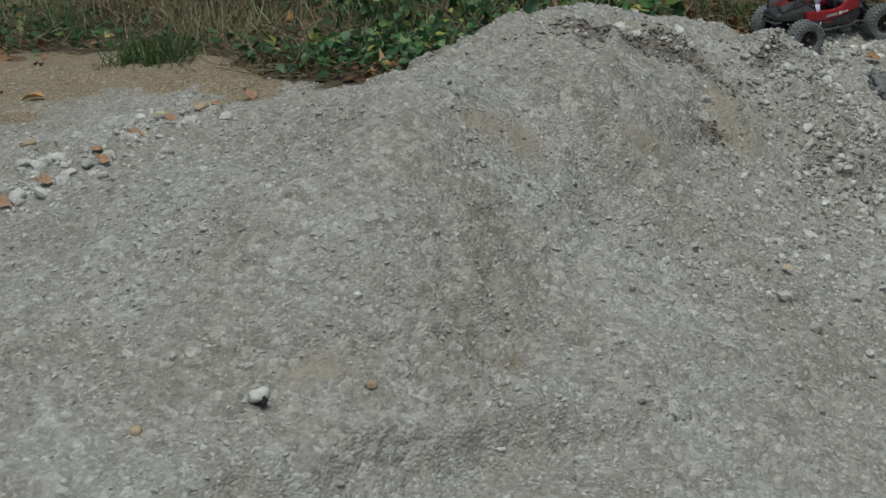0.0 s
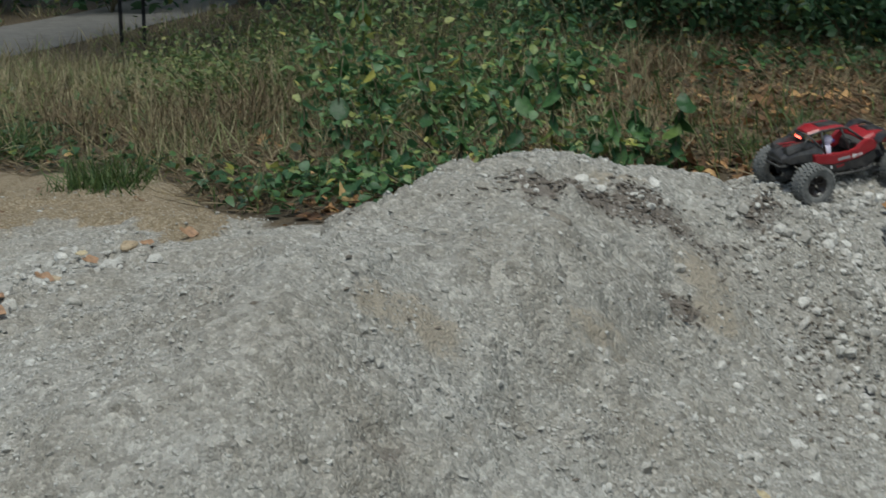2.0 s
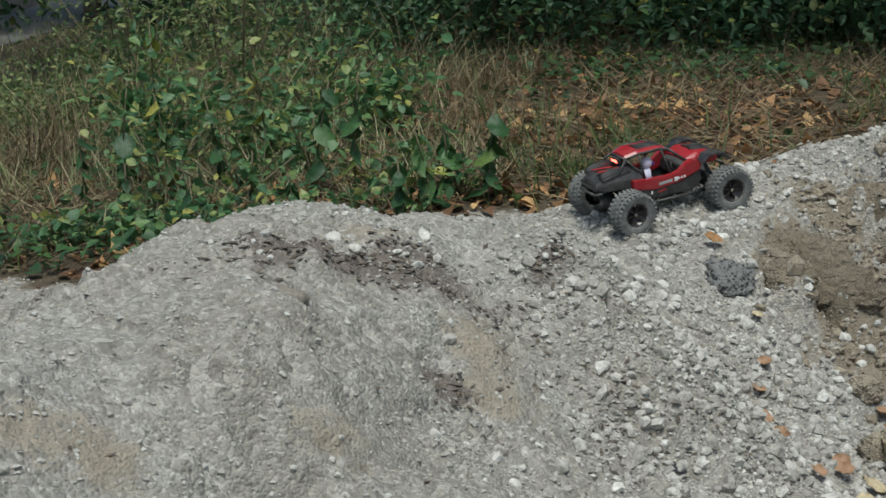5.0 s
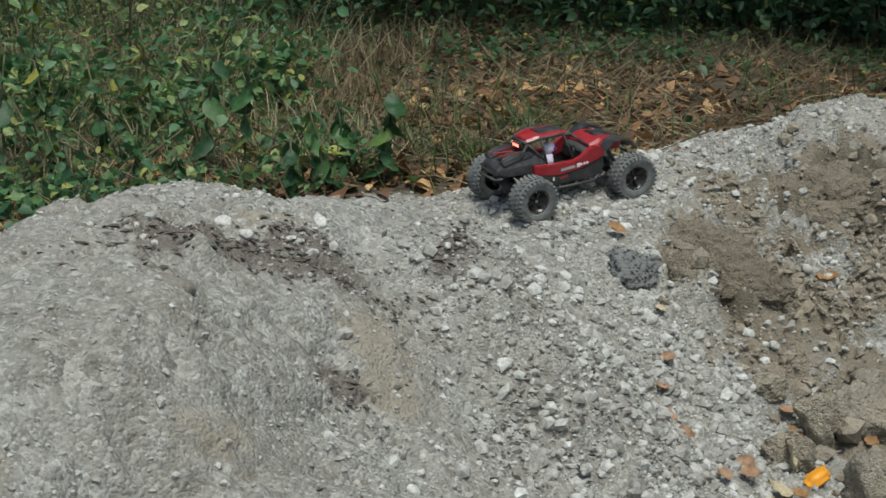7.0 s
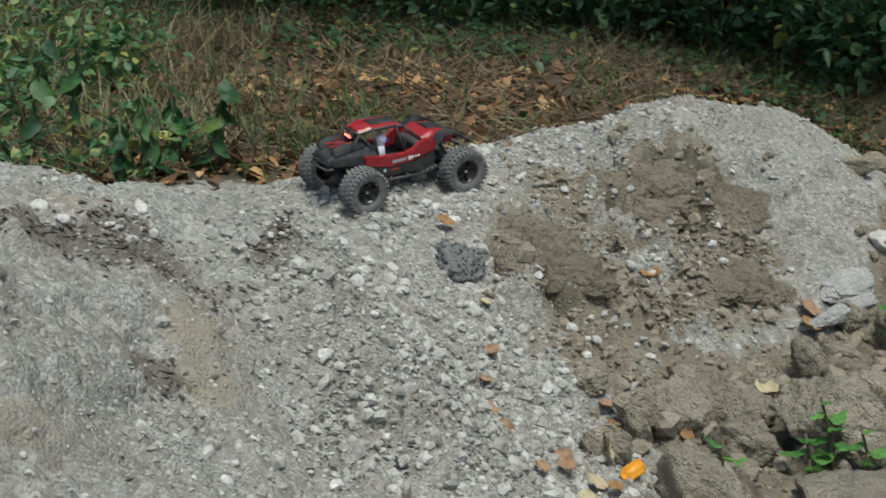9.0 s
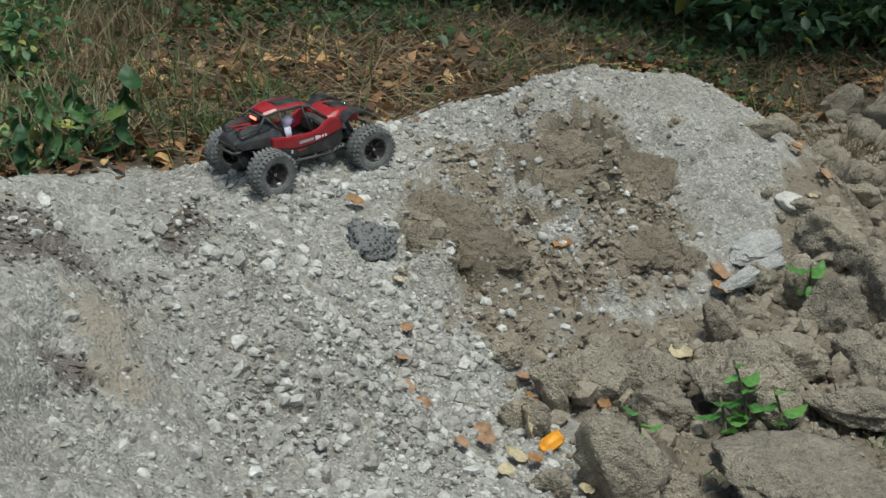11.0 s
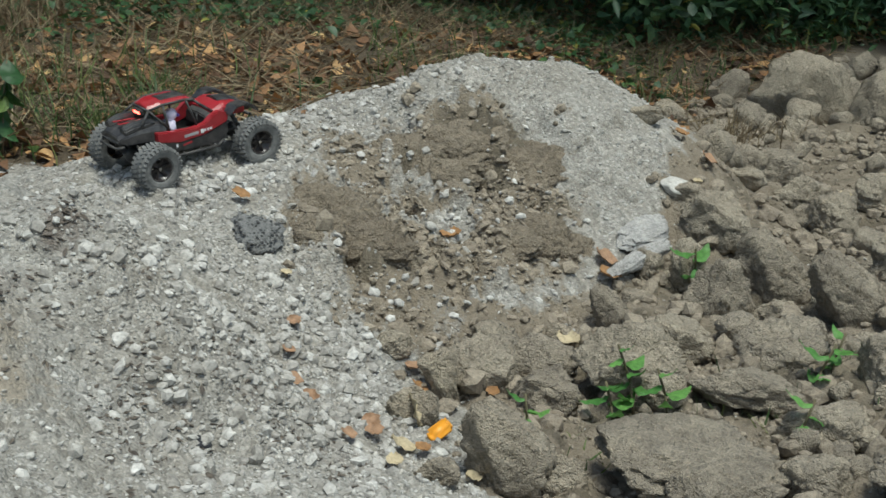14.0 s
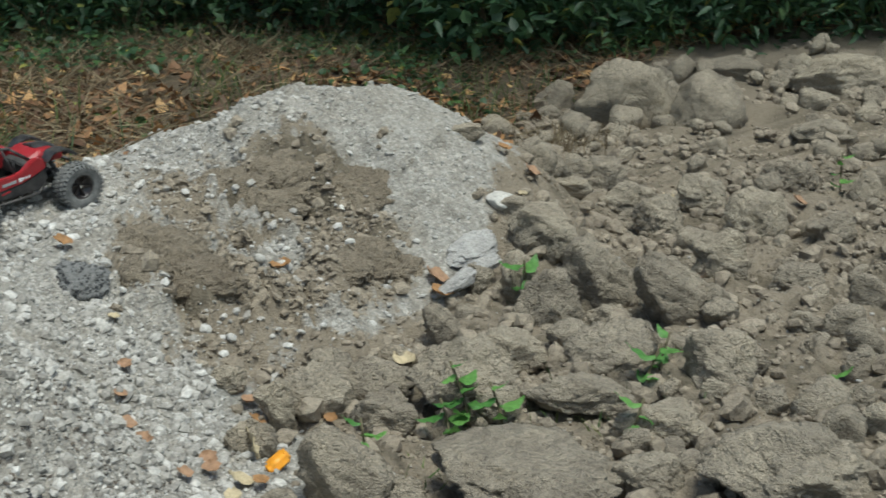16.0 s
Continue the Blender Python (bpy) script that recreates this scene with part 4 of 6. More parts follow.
sz = np.clip(0.006 * np.exp(rng.exponential(0.5, len(px_))), 0.005, 0.04)
tagged(strew("clay_crumbs", shapes, tri, raised(on_ground(px_, py_), sz * 0.3), turns(len(sz), 1.2), sz[:, None], M["clay_bits"], False),
       "crumbled dry brown clay between the clods", "clay", kind="stuff")


# ---- single stones, leaves and scraps on the heaps ----
def stone(name, x, y, w, h, seed, material, label, category="stone", stretch=1.0, turn=0.0, sink=0.3):
    me = clod_mesh(name, 3, seed, 8, 0.06, material, 0.55, 2.4)
    ob = new(name, me)
    ob.scale = (w * 0.5 * stretch, w * 0.42, h * 0.5)
    slope_x, slope_y = (ground_at(x + 0.06, y) - ground_at(x - 0.06, y)) / 0.12, (ground_at(x, y + 0.06) - ground_at(x, y - 0.06)) / 0.12
    ob.rotation_euler = (math.atan(slope_y) * 0.8 + 0.05, -math.atan(slope_x) * 0.8, turn)
    ob.location = (x, y, ground_at(x, y) + h * (0.5 - sink))
    return tagged(ob, label, category)


# a broken lump of asphalt: a core with its stones standing out
core = clod_mesh("asphalt_lump", 4, 101, 10, 0.14, M["asphalt"], 0.6, 2.5)
kv = np.empty(len(core.vertices) * 3)
core.vertices.foreach_get("co", kv)
kv = kv.reshape(-1, 3)
kf = np.array([tuple(p.vertices) for p in core.polygons])
spots = kv[rng.integers(0, len(kv), 700)]
gv, gf = strew_arrays(rubble, f2, spots * 0.98, turns(700), rng.uniform(0.03, 0.075, (700, 1)))
lump = link_mesh("asphalt_lump", np.concatenate([kv, gv]), np.concatenate([kf, gf + len(kv)]), M["asphalt"], True)
lump.scale, lump.rotation_euler = (0.080, 0.075, 0.038), (0.55, -0.1, 0.2)
lump.location = (1.75, 5.42, ground_at(1.75, 5.42) + 0.012)
tagged(lump, "dark broken lump of asphalt lying in gravel", "asphalt")
stone("white_stone", 0.66, 4.41, 0.038, 0.03, 102, M["white_stone"], "white angular stone on the crest of the heap")
stone("white_stone", 0.70, 4.37, 0.03, 0.024, 103, M["white_stone"], "white angular stone on the crest of the heap")
stone("rounded_stone", 1.735, 5.215, 0.055, 0.045, 104, M["white_stone"], "smooth pale cream rounded stone in scree")
stone("clay_lump", 0.56, 4.05, 0.085, 0.055, 105, M["clay_grey"], "brown clay lump stuck in gravel", "clay lump", 1.0, 0.0, 0.52)
stone("black_flint", 1.335, 4.28, 0.042, 0.016, 106, M["flint"], "flat black flint on gravel", "flint", 1.2, 0.3)
stone("flint_nodule", -0.25, 2.66, 0.04, 0.034, 107, M["white_stone"], "split flint nodule with pale rind", "flint", 1.2, 0.6)
stone("black_flint", -0.245, 2.65, 0.022, 0.036, 108, M["flint"], "black broken face of the split flint", "flint", 0.9, 0.5)
stone("white_stone", -0.38, 2.76, 0.034, 0.02, 109, M["white_stone"], "white flat stone in gravel")
stone("white_stone", 3.33, 5.92, 0.11, 0.05, 110, M["white_stone"], "flat white stone beside clay clods", "stone", 1.1)
stone("ochre_stone", -0.05, 2.72, 0.024, 0.018, 111, M["ochre"], "small ochre stone in gravel")
stone("ochre_stone", -0.47, 2.60, 0.026, 0.02, 112, M["ochre"], "small ochre stone in gravel")
stone("white_stone", 2.45, 5.72, 0.05, 0.035, 114, M["white_stone"], "crumbling chalky stone on clay")
stone("white_stone", 2.36, 5.70, 0.04, 0.03, 115, M["white_stone"], "crumbling chalky stone on clay")
for i_, (sx, sy) in enumerate([(-0.88, 5.4), (-1.04, 4.92), (-1.2, 5.0), (-0.7, 5.7), (-1.35, 4.6), (-0.95, 5.15), (-1.5, 4.3), (-1.1, 4.45), (-0.75, 5.1), (-1.3, 5.5)]):
    stone("pale_stone", sx, sy, 0.05 + 0.008 * (i_ % 4), 0.04, 130 + i_, M["white_stone"] if i_ % 3 else M["ochre"], "pale fist-sized stone at the foot of the heap")


px_, py_ = placed(2600, -1.9, -0.4, 4.0, 6.1, lambda x, y: blob(x, y, -1.05, 5.05, 0.16, 0.85, -22) * (1 - soil_zone(x, y)))
sz = np.clip(0.007 * np.exp(rng.exponential(0.5, len(px_))), 0.006, 0.032)
tagged(strew("foot_stones", rubble, f2, raised(on_ground(px_, py_), sz * 0.2), turns(len(sz), 0.8), sz[:, None] * np.array([1.1, 0.9, 0.7]), M["heap_stone"], False),
       "loose pale stones along the foot of the heap", "stones", kind="stuff")


def slab(x, y, z, length, width, thick, rx, ry, rz, seed):
    """A broken plate of pale cemented gravel."""
    ob = new("concrete_slab", clod_mesh("concrete_slab", 5, seed, 10, 0.10, M["concrete"], 0.6, 4.0))
    ob.scale, ob.location = (length / 2, width / 2, thick / 2), (x, y, z)
    ob.rotation_euler = (radians(rx), radians(ry), radians(rz))
    return tagged(ob, "broken plate of pale grey crumbling concrete", "concrete slab")


slab(3.05, 5.66, ground_at(3.05, 5.66) + 0.062, 0.32, 0.07, 0.045, 20, -12, 20, 201)
slab(3.12, 5.77, ground_at(3.12, 5.77) + 0.04, 0.25, 0.12, 0.05, 28, -10, 18, 202)


def leaf_bmesh(length, width, curl, cup, teeth=0.0, seed=0):
    """A leaf with a midrib fold, curled along its length and cupped across, with a little thickness of edge."""
    r = random.Random(seed)
    bm = bmesh.new()
    n = 7
    rows = []
    for i in range(n + 1):
        u = i / n
        half = width * 0.5 * math.sin(math.pi * (u * 0.94 + 0.03) ** 0.8) * (1 + teeth * r.uniform(-1, 1))
        a = curl * u
        y, z = length * (math.sin(a) / curl if curl else u), length * ((1 - math.cos(a)) / curl if curl else 0)
        side = [(-half, cup * half * 0.9), (-half * 0.5, cup * half * 0.3), (0, -0.04 * width), (half * 0.5, cup * half * 0.25), (half, cup * half)]
        rows.append([bm.verts.new((x, y, z + dz + r.uniform(-0.06, 0.06) * length)) for x, dz in side])
    for a, b in zip(rows, rows[1:]):
        for k_ in range(4):
            bm.faces.new((a[k_], a[k_ + 1], b[k_ + 1], b[k_]))
    return shaded(bm)


# fallen leaves lying singly on the heaps: place, length, turn, roll, kind
FALLEN = [(1.74, 5.57, 0.085, 40, 10, 0), (2.43, 5.70, 0.12, 100, 50, 0), (2.61, 5.23, 0.125, 130, 20, 2), (2.07, 5.06, 0.085, 80, 60, 1),
          (2.94, 5.69, 0.12, 20, 25, 1), (1.76, 5.08, 0.07, 140, 20, 1), (1.68, 4.86, 0.075, 20, 30, 1), (1.70, 4.95, 0.06, 80, 10, 1),
          (1.68, 4.68, 0.08, 160, 20, 1), (1.84, 4.71, 0.085, 140, 35, 1), (1.50, 6.12, 0.10, 20, 5, 0), (1.55, 6.18, 0.07, 100, 5, 2),
          (1.72, 4.55, 0.06, 30, 20, 1), (2.29, 4.99, 0.08, 60, 50, 1), (2.25, 4.94, 0.06, 150, 40, 0), (1.84, 4.54, 0.09, 20, 30, 2), (1.80, 4.58, 0.08, 120, 20, 1), (1.88, 4.50, 0.07, 70, 30, 0), (2.92, 5.62, 0.13, 50, 30, 0), (2.05, 4.98, 0.07, 10, 60, 0), (2.72, 5.12, 0.07, 30, 30, 1), (1.78, 5.25, 0.06, 70, 20, 2), (1.80, 4.45, 0.08, 110, 20, 2), (1.95, 4.38, 0.07, 50, 10, 2)]
FALLEN_FAR = [(3.50, 6.20, 0.10, 60, 20, 0), (3.55, 6.10, 0.09, 10, 30, 1), (3.45, 5.98, 0.07, 100, 10, 2), (4.10, 6.35, 0.12, 30, 25, 2), (4.45, 6.30, 0.10, 80, 25, 0), (4.25, 6.53, 0.13, 40, 45, 2), (4.23, 6.21, 0.12, 100, 40, 2), (3.48, 5.79, 0.08, 30, 30, 0), (3.9, 6.9, 0.11, 70, 40, 0), (4.1, 7.1, 0.1, 10, 20, 1), (3.72, 6.55, 0.1, 130, 30, 0), (4.6, 5.9, 0.1, 15, 40, 1), (3.75, 5.35, 0.09, 65, 40, 1),
              (1.30, 3.62, 0.06, 60, 15, 1), (0.90, 3.42, 0.04, 20, 15, 2), (0.52, 2.50, 0.045, 70, 20, 0), (-0.95, 5.0, 0.07, 20, 10, 1), (-1.1, 4.8, 0.08, 60, 10, 1), (-1.0, 5.2, 0.07, 110, 10, 1), (-0.9, 5.35, 0.08, 30, 10, 1), (-1.2, 4.65, 0.08, 10, 10, 1), (-0.55, 5.95, 0.09, 40, 10, 1), (-0.85, 5.65, 0.07, 90, 10, 2), (-0.80, 5.55, 0.08, 70, 10, 1), (-0.65, 5.75, 0.08, 120, 10, 1)]
leaf_kinds = [M["leaf_orange"], M["leaf_brown"], M["leaf_pale"]]
leaf_words = ["curled orange-brown fallen leaf", "crumpled dark brown fallen leaf", "pale straw-coloured dry fallen leaf"]
leaf_meshes = {}
for lx, ly, size, turn_, roll_, kind_ in FALLEN + FALLEN_FAR:
    if kind_ not in leaf_meshes:
        lm = bpy.data.meshes.new("fallen_leaf")
        lb = leaf_bmesh(1.0, 0.62, 1.0, 0.4, 0.25, kind_)
        lb.to_mesh(lm)
        lb.free()
        lm.materials.append(leaf_kinds[kind_])
        leaf_meshes[kind_] = lm
    lo = new("fallen_leaf", leaf_meshes[kind_])
    lo.matrix_world = pose(lx, ly, float(surface(np.array([lx]), np.array([ly]))[0, 2]) + 0.012, 32, 0, 0) @ pose(0, 0, 0, 0, roll_ * 0.35, turn_ + 60) @ Matrix.Translation((0, -size * 0.45, 0)) @ Matrix.Diagonal((size * 0.82, size * 0.82, size * 0.82, 1))
    tagged(lo, leaf_words[kind_] + " lying on gravel", "leaf", "fallen leaves")
# the yellow-orange scrap at the edge of the clods, and the pale split cane beside it
bm = bmesh.new()
bmesh.ops.create_cube(bm, size=1, matrix=pose(0, 0, 0.014, 0, 0, 0) @ Matrix.Diagonal((0.068, 0.042, 0.026, 1)))
bmesh.ops.bevel(bm, geom=bm.edges[:], offset=0.009, segments=3, affect="EDGES")
for v_ in bm.verts:
    v_.co += Vector((0.004 * math.sin(v_.co.y * 120), 0.004 * math.sin(v_.co.x * 90), 0.006 * math.sin(v_.co.x * 70 + v_.co.y * 50)))
scrap = thing("plastic_scrap", pose(1.985, 4.66, ground_at(1.985, 4.66) + 0.01, 22, -8, 20), "bright orange-yellow plastic scrap beside clay clods", "scrap")
part("shell", shaded(bm), M["orange"], scrap)
bm = bmesh.new()
bmesh.ops.create_cone(bm, cap_ends=True, segments=10, radius1=0.005, radius2=0.005, depth=0.008, matrix=pose(0.02, 0, 0.028))
part("stub", shaded(bm), M["orange"], scrap)
bm = leaf_bmesh(0.13, 0.045, 0.5, 0.5, 0.03, 9)
husk = new("leaf_husk", bpy.data.meshes.new("leaf_husk"))
bm.to_mesh(husk.data)
bm.free()
husk.data.materials.append(M["leaf_pale"])
husk.matrix_world = pose(1.955, 4.70, ground_at(1.955, 4.70) + 0.025, 30, 60, 30)
tagged(husk, "pale grey split husk leaning on a clod", "husk")


# ---- the toy rock crawler in the saddle between the heaps ----
CM = {
    "red": plain("red_body", (0.29, 0.012, 0.020), 0.32, 0, 45, 0.35, 0.03, 0.001, 0.16, (0.24, 0.17, 0.16)),
    "black": plain("black_body", (0.014, 0.014, 0.017), 0.38, 0, 45, 0.4, 0.04, 0.001, 0.22),
    "nylon": plain("black_nylon", (0.016, 0.016, 0.017), 0.6, 0, 80, 0.4, 0.1, 0.001, 0.2),
    "rubber": plain("tyre_rubber", (0.095, 0.097, 0.096), 0.88, 0, 60, 0.4, 0.2, 0.001, 0.85, (0.23, 0.23, 0.218)),
    "rim": plain("rim_black", (0.016, 0.012, 0.013), 0.28, 0, 60, 0.3, 0.0, 0.001, 0.15),
    "chrome": plain("bright_metal", (0.75, 0.75, 0.76), 0.2, 1.0, 60, 0.2),
    "white": plain("white_print", (0.75, 0.75, 0.76), 0.5, 0, 60, 0.2, 0.0, 0.001, 0.2),
    "grey": plain("grey_print", (0.33, 0.33, 0.34), 0.5, 0, 60, 0.2),
    "helmet": plain("pale_helmet", (0.66, 0.62, 0.76), 0.35, 0, 40, 0.15),
    "purple": plain("purple_print", (0.12, 0.07, 0.3), 0.4, 0, 40, 0.15),
    "steel": plain("dull_steel", (0.32, 0.32, 0.33), 0.35, 1.0, 60, 0.3),
}
lamp_mat, lamp_tree, lamp_bsdf = nodes_of("lit_lamp")
lamp_bsdf.inputs["Emission Color"].default_value, lamp_bsdf.inputs["Emission Strength"].default_value = (0.75, 0.85, 1.0, 1), 12
brake_mat, brake_tree, brake_bsdf = nodes_of("brake_lamp")
brake_bsdf.inputs["Base Color"].default_value = (0.6, 0.03, 0.02, 1)
brake_bsdf.inputs["Emission Color"].default_value, brake_bsdf.inputs["Emission Strength"].default_value = (1.0, 0.10, 0.07, 1), 5.0

AXLE, TRACK, WHEEL_R, TYRE_W = 0.18, 0.118, 0.071, 0.062


def tube(points, radius, sides=8):
    """A round bar along points."""
    bm = bmesh.new()
    for a, b in zip(points, points[1:]):
        a, b = Vector(a), Vector(b)
        m = Matrix.Translation((a + b) / 2) @ (b - a).to_track_quat("Z", "Y").to_matrix().to_4x4()
        bmesh.ops.create_cone(bm, cap_ends=True, segments=sides, radius1=radius, radius2=radius, depth=(b - a).length + radius, matrix=m)
    return shaded(bm)


def loft(stations, thick_bevel=0.004):
    """A closed body through sections (x, half width low, half width high, z low, z high), each a rounded box section."""
    bm = bmesh.new()
    rings = []
    for x, wl, wh, zl, zh in stations:
        zm = zl + (zh - zl) * 0.62
        ring = [(-wl, zl), (wl, zl), (wl + (wh - wl) * 0.3, zm), (wh, zh - 0.006), (wh * 0.82, zh), (0, zh + 0.003), (-wh * 0.82, zh), (-wh, zh - 0.006), (-wl - (wh - wl) * 0.3, zm)]
        rings.append([bm.verts.new((x, y, z)) for y, z in ring])
    for a, b in zip(rings, rings[1:]):
        for k_ in range(len(a)):
            j_ = (k_ + 1) % len(a)
            bm.faces.new((a[k_], a[j_], b[j_], b[k_]))
    bm.faces.new(rings[0])
    bm.faces.new(rings[-1][::-1])
    bmesh.ops.recalc_face_normals(bm, faces=bm.faces[:])
    bmesh.ops.bevel(bm, geom=[e for e in bm.edges if len(e.link_faces) == 2 and e.calc_face_angle(0) > 0.5], offset=thick_bevel, segments=2, affect="EDGES")
    return shaded(bm, False)


def plate(outline, y0, y1, bevel_=0.002):
    """A panel with an outline in x and z, from y0 to y1."""
    bm = bmesh.new()
    a, b = [bm.verts.new((x, y0, z)) for x, z in outline], [bm.verts.new((x, y1, z)) for x, z in outline]
    bm.faces.new(a)
    bm.faces.new(b[::-1])
    for k_ in range(len(a)):
        j_ = (k_ + 1) % len(a)
        bm.faces.new((a[j_], a[k_], b[k_], b[j_]))
    bmesh.ops.recalc_face_normals(bm, faces=bm.faces[:])
    if bevel_:
        bmesh.ops.bevel(bm, geom=bm.edges[:], offset=bevel_, segments=2, affect="EDGES", clamp_overlap=True)
    return bm


def box(size, m, bevel_=0.002):
    bm = bmesh.new()
    bmesh.ops.create_cube(bm, size=1, matrix=m @ Matrix.Diagonal((*size, 1)))
    if bevel_:
        bmesh.ops.bevel(bm, geom=bm.edges[:], offset=bevel_, segments=2, affect="EDGES")
    return bm


def tyre_bmesh():
    """A fat crawler tyre with staggered lugs; its axle lies along y."""
    bm = bmesh.new()
    half = TYRE_W / 2
    profile = [(0.036, half * 0.72), (0.040, half * 0.92), (0.050, half), (0.059, half * 0.98), (0.0645, half * 0.86), (0.0665, half * 0.5), (0.067, 0)]
    profile = profile + [(r, -y) for r, y in profile[-2::-1]]
    n = 48
    rings = [[bm.verts.new((r * math.cos(2 * math.pi * k_ / n), y, r * math.sin(2 * math.pi * k_ / n))) for r, y in profile] for k_ in range(n)]
    for k_ in range(n):
        a, b = rings[k_], rings[(k_ + 1) % n]
        for j_ in range(len(profile) - 1):
            bm.faces.new((a[j_], a[j_ + 1], b[j_ + 1], b[j_]))
    bmesh.ops.recalc_face_normals(bm, faces=bm.faces[:])
    count = 30
    for k_ in range(count):
        for row, (y, shift, size, tip) in enumerate([(-0.026, 0.0, (0.0075, 0.013, 0.009), 0.4), (0.026, 0.5, (0.0075, 0.013, 0.009), -0.4),
                                                     (-0.009, 0.45, (0.0088, 0.012, 0.007), 0.2), (0.009, 0.95, (0.0088, 0.012, 0.007), -0.2)]):
            a = 2 * math.pi * (k_ + shift) / count
            r = 0.0665 if row > 1 else 0.0635
            m = Matrix.Rotation(-a, 4, "Y") @ Matrix.Translation((r, y, 0)) @ Matrix.Rotation(tip, 4, "Z") @ Matrix.Rotation(0.25 * (-1) ** row, 4, "X")
            bmesh.ops.create_cube(bm, size=1, matrix=m @ Matrix.Diagonal((size[2], size[1], size[0], 1)))
    for k_ in range(count * 2):
        a = 2 * math.pi * k_ / (count * 2)
        for y in (-half * 0.97, half * 0.97):
            m = Matrix.Rotation(-a, 4, "Y") @ Matrix.Translation((0.0585, y, 0))
            bmesh.ops.create_cube(bm, size=1, matrix=m @ Matrix.Diagonal((0.010, 0.0035, 0.0042, 1)))
    for f in bm.faces:
        f.smooth = len(f.verts) == 4 and f.calc_area() > 2.5e-5 and False
    return bm


def disc_profile(profile, n=32):
    """A turned shape about y from (radius, y) pairs."""
    bm = bmesh.new()
    rings = [[bm.verts.new((r * math.cos(2 * math.pi * k_ / n), y, r * math.sin(2 * math.pi * k_ / n))) for r, y in profile] for k_ in range(n)]
    for k_ in range(n):
        a, b = rings[k_], rings[(k_ + 1) % n]
        for j_ in range(len(profile) - 1):
            bm.faces.new((a[j_], a[j_ + 1], b[j_ + 1], b[j_]))
    bmesh.ops.remove_doubles(bm, verts=bm.verts[:], dist=1e-6)
    bmesh.ops.recalc_face_normals(bm, faces=bm.faces[:])
    return shaded(bm)


def build_wheel(parent, x, y, z, steer):
    """One wheel: tyre with rim, six spokes, hub and nut; y tells the side."""
    out = 1 if y > 0 else -1
    tyre = part("tyre", tyre_bmesh(), CM["rubber"], parent, "dusty chunky rubber tyre")
    tyre.matrix_local = pose(x, y, z, 0, 11 * x / 0.18, steer)
    h = TYRE_W / 2
    rim = part("rim", disc_profile([(0.033, -h * 0.7), (0.0385, -h * 0.75), (0.0385, h * 0.75), (0.0365, h * 0.82), (0.034, h * 0.75), (0.032, h * 0.3), (0.012, h * 0.15), (0.0, h * 0.15)] if out > 0
                                   else [(0.033, h * 0.7), (0.0385, h * 0.75), (0.0385, -h * 0.75), (0.0365, -h * 0.82), (0.034, -h * 0.75), (0.032, -h * 0.3), (0.012, -h * 0.15), (0.0, -h * 0.15)]), CM["rim"], tyre, "glossy black rim")
    for k_ in range(6):
        m = Matrix.Rotation(k_ * math.pi / 3, 4, "Y") @ Matrix.Translation((0.0215, out * h * 0.42, 0)) @ Matrix.Rotation(out * 0.2, 4, "Z")
        part("spoke", box((0.026, 0.006, 0.0065), m, 0.0015), CM["rim"], tyre)
    bm = bmesh.new()
    bmesh.ops.create_cone(bm, cap_ends=True, segments=6, radius1=0.006, radius2=0.0055, depth=0.008, matrix=pose(0, out * h * 0.45, 0, 90))
    part("hub_nut", bm, CM["chrome"], tyre, "bright wheel nut")
    bm = bmesh.new()
    for k_ in range(6):
        bmesh.ops.create_cone(bm, cap_ends=True, segments=6, radius1=0.0017, radius2=0.0017, depth=0.004, matrix=Matrix.Rotation(k_ * math.pi / 3 + 0.5, 4, "Y") @ pose(0.0345, out * h * 0.8, 0, 90))
    part("rim_bolts", bm, CM["chrome"], tyre)
    return tyre


